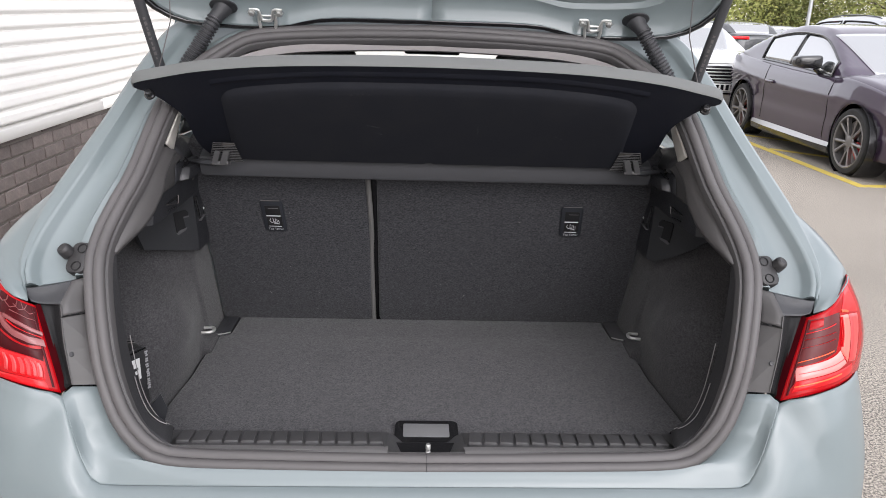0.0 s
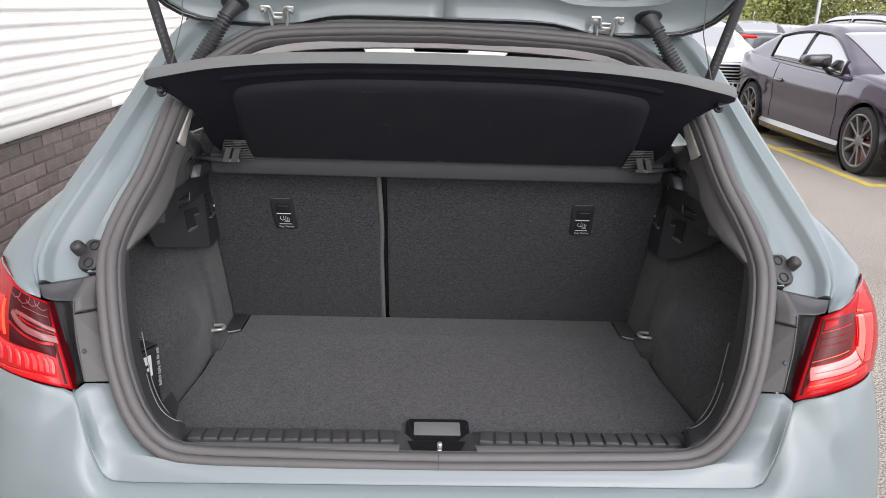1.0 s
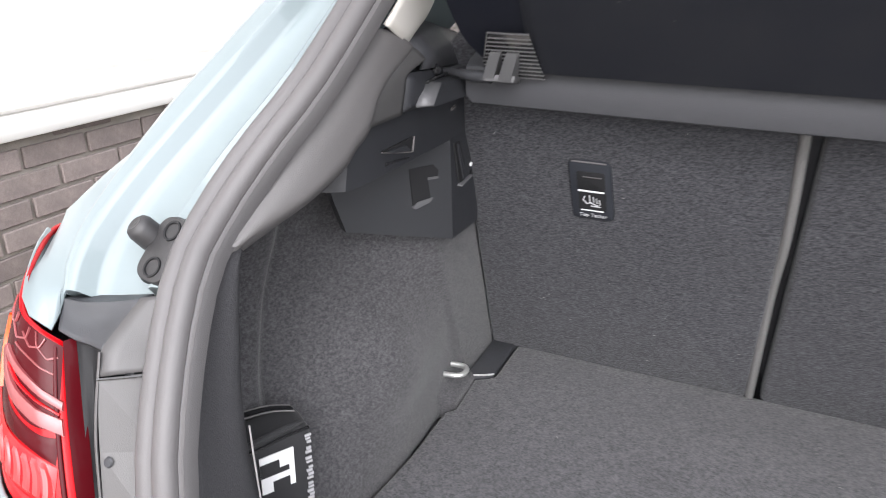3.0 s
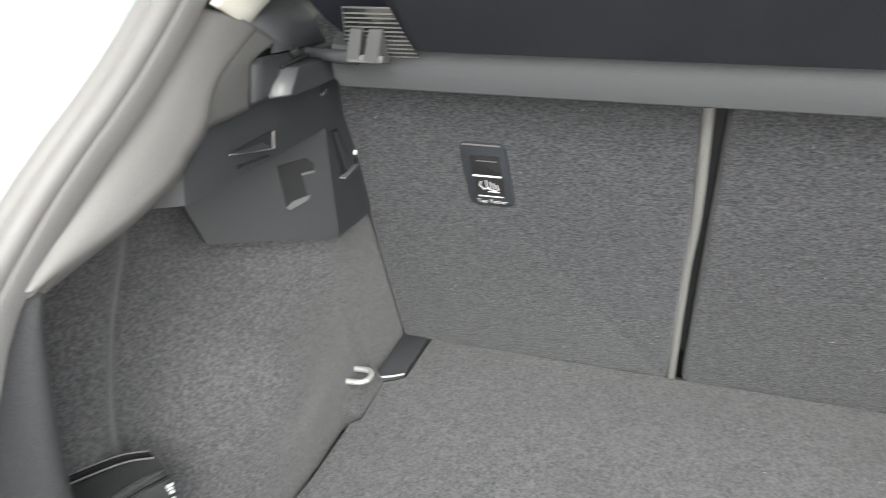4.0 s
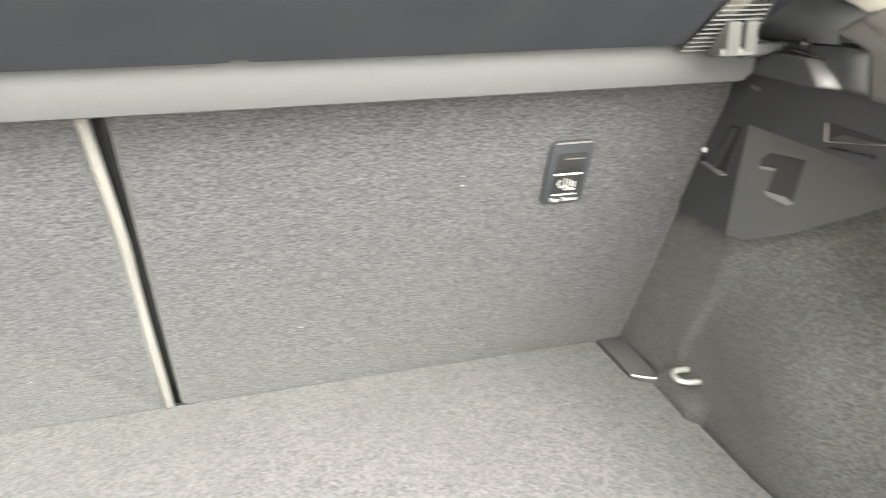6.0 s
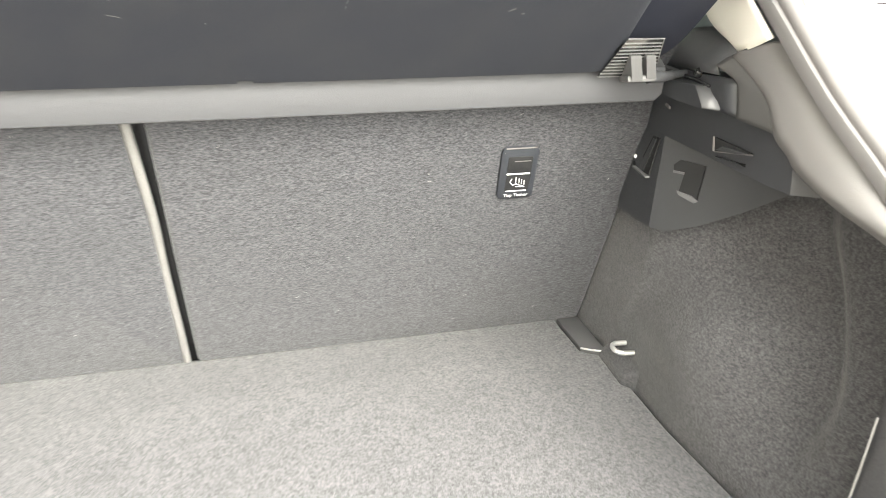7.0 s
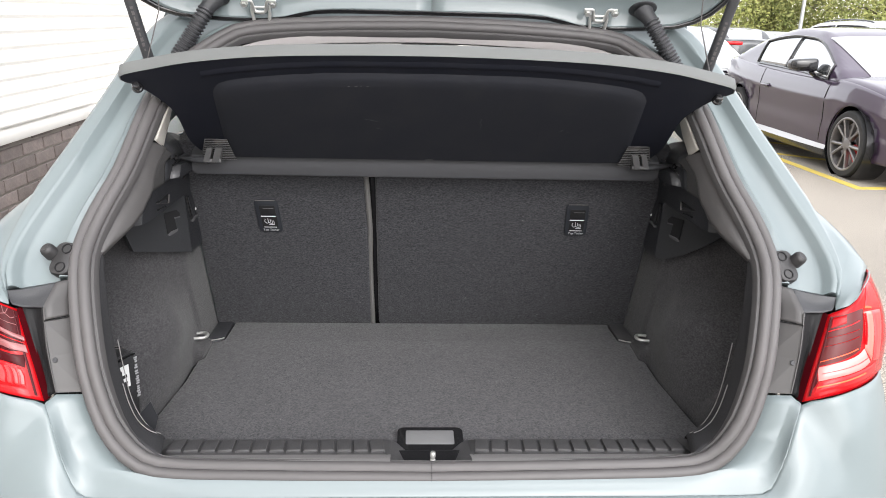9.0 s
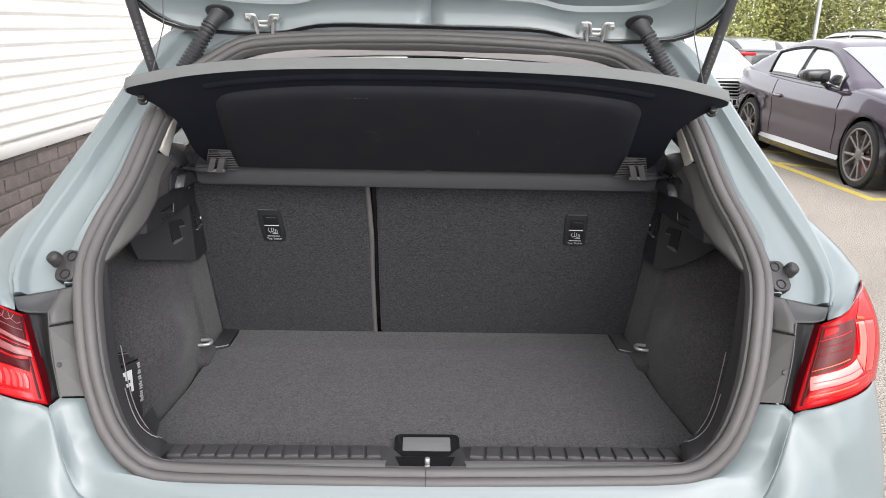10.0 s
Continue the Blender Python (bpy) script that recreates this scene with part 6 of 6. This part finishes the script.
            # glossy skirt's up-facing ledge: the sky's reflection is put in as pale metal
            skirt = loft([[Vector((s * (flank(y, .02)[0] + dx * w / .055), y, sill + dz)) for y, w in zip(span, wide)] for dx, dz in ((.002, .070), (.006, .055), (.050, .022), (.056, .010))])
            blade = part("side_skirt", skirt, ALLOY, ob, "side skirt ledge, its sky reflection painted as pale metal", angle=30)
            lower = loft([[Vector((s * (flank(y, .02)[0] + dx * w / .055), y, sill + dz)) for y, w in zip(span, wide)] for dx, dz in ((.056, .010), (.054, .002), (.036, -.055), (-.03, -.06))])
            part("skirt_edge", lower, BLACK, blade, angle=30)
    return ob


COUPE = [(.95, .985), (.30, 1.35), (-.10, 1.425), (-.55, 1.42), (-1.05, 1.31), (-1.66, 1.045)]
coupe = parked_car("dark purple two-door coupe with grey spoked wheels, parked", PURPLE, None, 4.50, 1.84, 1.39, 2.72, .80, .93, COUPE, tail_z=.98, windows=((3, 18), (18, 29)))
coupe.matrix_world = pose(5.44, 6.83, 0, 0, 0, 178.0) @ Matrix.Scale(1.05, 4)
SUV = [(1.05, 1.06), (.35, 1.48), (-.3, 1.56), (-1.1, 1.54), (-1.75, 1.44), (-2.1, 1.05)]
HATCH = [(1.0, .98), (.35, 1.36), (-.2, 1.45), (-.9, 1.42), (-1.5, 1.30), (-1.85, .98)]
white_car = parked_car("white car parked nose-on, with a slatted chrome grille", CAR_WHITE, None, 4.5, 1.85, 1.45, 2.7, .85, .98, HATCH, detail=False, bonnet_z=.82)
white_car.matrix_world = pose(4.74, 11.85, 0, 0, 0, 180) @ Matrix.Scale(1.04, 4)
grille = part("grille", box((1.10, .05, .42), (0, 2.33, .60), .03), BLACK, white_car, "black grille with chrome slats")
for k in range(8):
    part("slat", box((1.0, .02, .018), (0, 2.362, .43 + .048 * k), .006), STEEL, grille)
plate = part("number_plate", box((.52, .012, .111), (0, 2.385, .50), .003), PLATE_WHITE, white_car, "white number plate")
for k in range(6):
    part("plate_bar", box((.045, .004, .075), (-.19 + .076 * k, 2.393, .50), .001), BLACK, plate)
for s in (1, -1):
    part("headlamp", box((.34, .10, .12), (s * .68, 2.27, .74), .03, 3, turn=(0, 0, -s * 20)), DARK_GLASS, white_car)
ESTATE = [(1.05, 1.12), (.35, 1.48), (-.3, 1.56), (-1.1, 1.55), (-1.75, 1.47), (-2.1, 1.22)]
dark_suv = parked_car("dark grey estate car with red tail lamps, parked tail-on", CAR_DARK, None, 4.6, 1.88, 1.6, 2.75, .85, 1.08, ESTATE, detail=False, bonnet_z=.9)
dark_suv.matrix_world = pose(9.1, 21.0, 0, 0, 0, 8)
for s in (1, -1):
    part("tail_lamp", box((.52, .06, .085), (s * .60, -2.45, 1.10), .03, 3, turn=(0, 0, s * 12)), RED_BRIGHT, dark_suv)
silver = parked_car("silver hatchback parked nose-on", CAR_SILVER, None, 4.3, 1.8, 1.45, 2.6, .85, .96, HATCH, detail=False, bonnet_z=.75)
silver.matrix_world = pose(11.25, 21.2, 0, 0, 0, 176)
grey_suv = parked_car("silver-grey estate car with roof rails, parked behind the coupe", CAR_SILVER, None, 4.7, 1.9, 1.62, 2.8, .9, 1.02, SUV, detail=False, bonnet_z=.9)
grey_suv.matrix_world = pose(11.2, 15.3, 0, 0, 0, 184) @ Matrix.Scale(1.12, 4)
for s in (1, -1):
    part("roof_rail", tube(spline([(s * .60, .25, 1.48), (s * .60, .05, 1.535), (s * .61, -.6, 1.565), (s * .61, -1.25, 1.535), (s * .60, -1.5, 1.47)], 24), .014, 8), BLACK, grey_suv)
far_white = copy_thing(silver, pose(14.5, 20.5, 0, 0, 0, 172))
tagged(far_white, "silver hatchback parked in the far row")
far_two = copy_thing(silver, pose(17.8, 20.2, 0, 0, 0, 176))
tagged(far_two, "silver hatchback parked in the far row")


# ---- lamp post and trees ----
post = thing("lamp_post", "galvanised steel lamp post beside the car park", "lamp post", m=pose(14.1, 25.0, 0))
part("pole", tube([(0, 0, 0), (0, 0, 1.2), (0, 0, 1.21), (0, 0, 7.5)], [.11, .11, .07, .05], 16), GALV, post)
part("lamp_arm", tube([(0, 0, 7.4), (.5, -.2, 7.7), (1.1, -.3, 7.75)], .03, 8), GALV, post)
part("lamp_head", box((.6, .22, .10), (1.35, -.3, 7.74), .04), GALV, post)


def tree(x, y, height, spread, seed, leaves):
    rt = random.Random(seed)
    ob = thing("tree", "leafy green tree with low hanging branches", "tree", "trees behind the car park", pose(x, y, 0))
    top = height * .75
    trunk = [(rt.uniform(-.1, .1) * k, rt.uniform(-.1, .1) * k, top * k / 6) for k in range(7)]
    bm = tube(spline(trunk, 14), [.20 * (1 - .8 * k / 13) for k in range(14)], 10)
    tips = []
    for k in range(16):
        z = height * rt.uniform(.16, .7)
        a = rt.uniform(0, 2 * math.pi)
        l_ = spread * rt.uniform(.5, 1.0)
        end = Vector((l_ * math.cos(a), l_ * math.sin(a), z + rt.uniform(-.1, .35) * l_))
        path = spline([(0, 0, z - .2), end * .5 + Vector((0, 0, z * .5 + .25)), end], 8)
        tube(path, [.05 * (1 - .85 * i / 7) for i in range(8)], 6, bm)
        tips += path[2:]
    part("trunk", bm, BARK, ob)
    verts, faces = [], []
    for k in range(leaves):
        c = rt.choice(tips)
        d = Vector((rt.gauss(0, 1), rt.gauss(0, 1), rt.gauss(0, 1))) * spread * .16
        c = c + d + Vector((0, 0, -abs(rt.gauss(0, .22))))
        c.z = max(c.z, 1.15 + .5 * noise.noise(Vector((c.x * .9 + seed, c.y * .9, 0))))
        u = Vector((rt.gauss(0, 1), rt.gauss(0, 1), rt.gauss(0, 1))).normalized()
        v = u.orthogonal().normalized()
        r_ = rt.uniform(.045, .10)
        b = len(verts)
        verts += [c - u * r_, c + v * r_ * .55, c + u * r_, c - v * r_ * .55 + u.cross(v) * r_ * .3]
        faces.append((b, b + 1, b + 2, b + 3))
    me = bpy.data.meshes.new("crown")
    me.from_pydata([tuple(v) for v in verts], [], faces)
    me.materials.append(LEAF)
    cr = new("crown", me)
    cr.parent = ob
    return ob


for k, (x, y, h, sp) in enumerate(((11.0, 27.0, 7.0, 3.2), (15.5, 30.0, 8.0, 3.8), (19.0, 27.5, 7.5, 3.6), (23.5, 29.0, 8.0, 4.0), (9.0, 36.0, 9.0, 4.2), (27.0, 38.0, 9.0, 4.5), (20.0, 38.0, 9.0, 4.5))):
    tree(x, y, h, sp, 11 + k, 14000)
hv, hf = [], []
rt = random.Random(77)
for k in range(9000):
    x = rt.uniform(4, 50)
    c = Vector((x, 44 - .05 * x + rt.gauss(0, .8), abs(rt.gauss(0, .9)) + .0 + 1.1 * rt.random()))
    u = Vector((rt.gauss(0, 1), rt.gauss(0, 1), rt.gauss(0, 1))).normalized()
    v = u.orthogonal().normalized()
    r_ = rt.uniform(.10, .22)
    b = len(hv)
    hv += [tuple(c - u * r_), tuple(c + v * r_ * .6), tuple(c + u * r_), tuple(c - v * r_ * .6)]
    hf.append((b, b + 1, b + 2, b + 3))
me = bpy.data.meshes.new("hedge")
me.from_pydata(hv, [], hf)
me.materials.append(LEAF)
tagged(new("hedge", me), "loose green hedge along the far edge of the car park", "hedge", kind="stuff")
tagged(part("backdrop_building", box((46, 6, 4.2), (30, 60, 2.1), .05), CLADDING, None), "pale low building in the distance", "building", kind="structure")


# ---- bricks of the low wall ----
bk = box((.014, .2125, .063), (0, 0, 0), .003, 1)
brick_me = bpy.data.meshes.new("brick")
bk.to_mesh(brick_me)
bk.free()
brick_me.materials.append(BRICK)
rb = random.Random(9)
for c in range(11):
    for k in range(27):
        y = -.35 + .2250 * k + (.1125 if c % 2 else 0)
        z = FLASH_Z + .0085 - .075 * c
        if z < .03 or (c == 0 and k % 2):
            continue
        ob = new("brick", brick_me)
        ob.parent = wall_brick
        ob.location = (-.0055 + rb.uniform(-.0015, .0015), y, z + rb.uniform(-.001, .001))
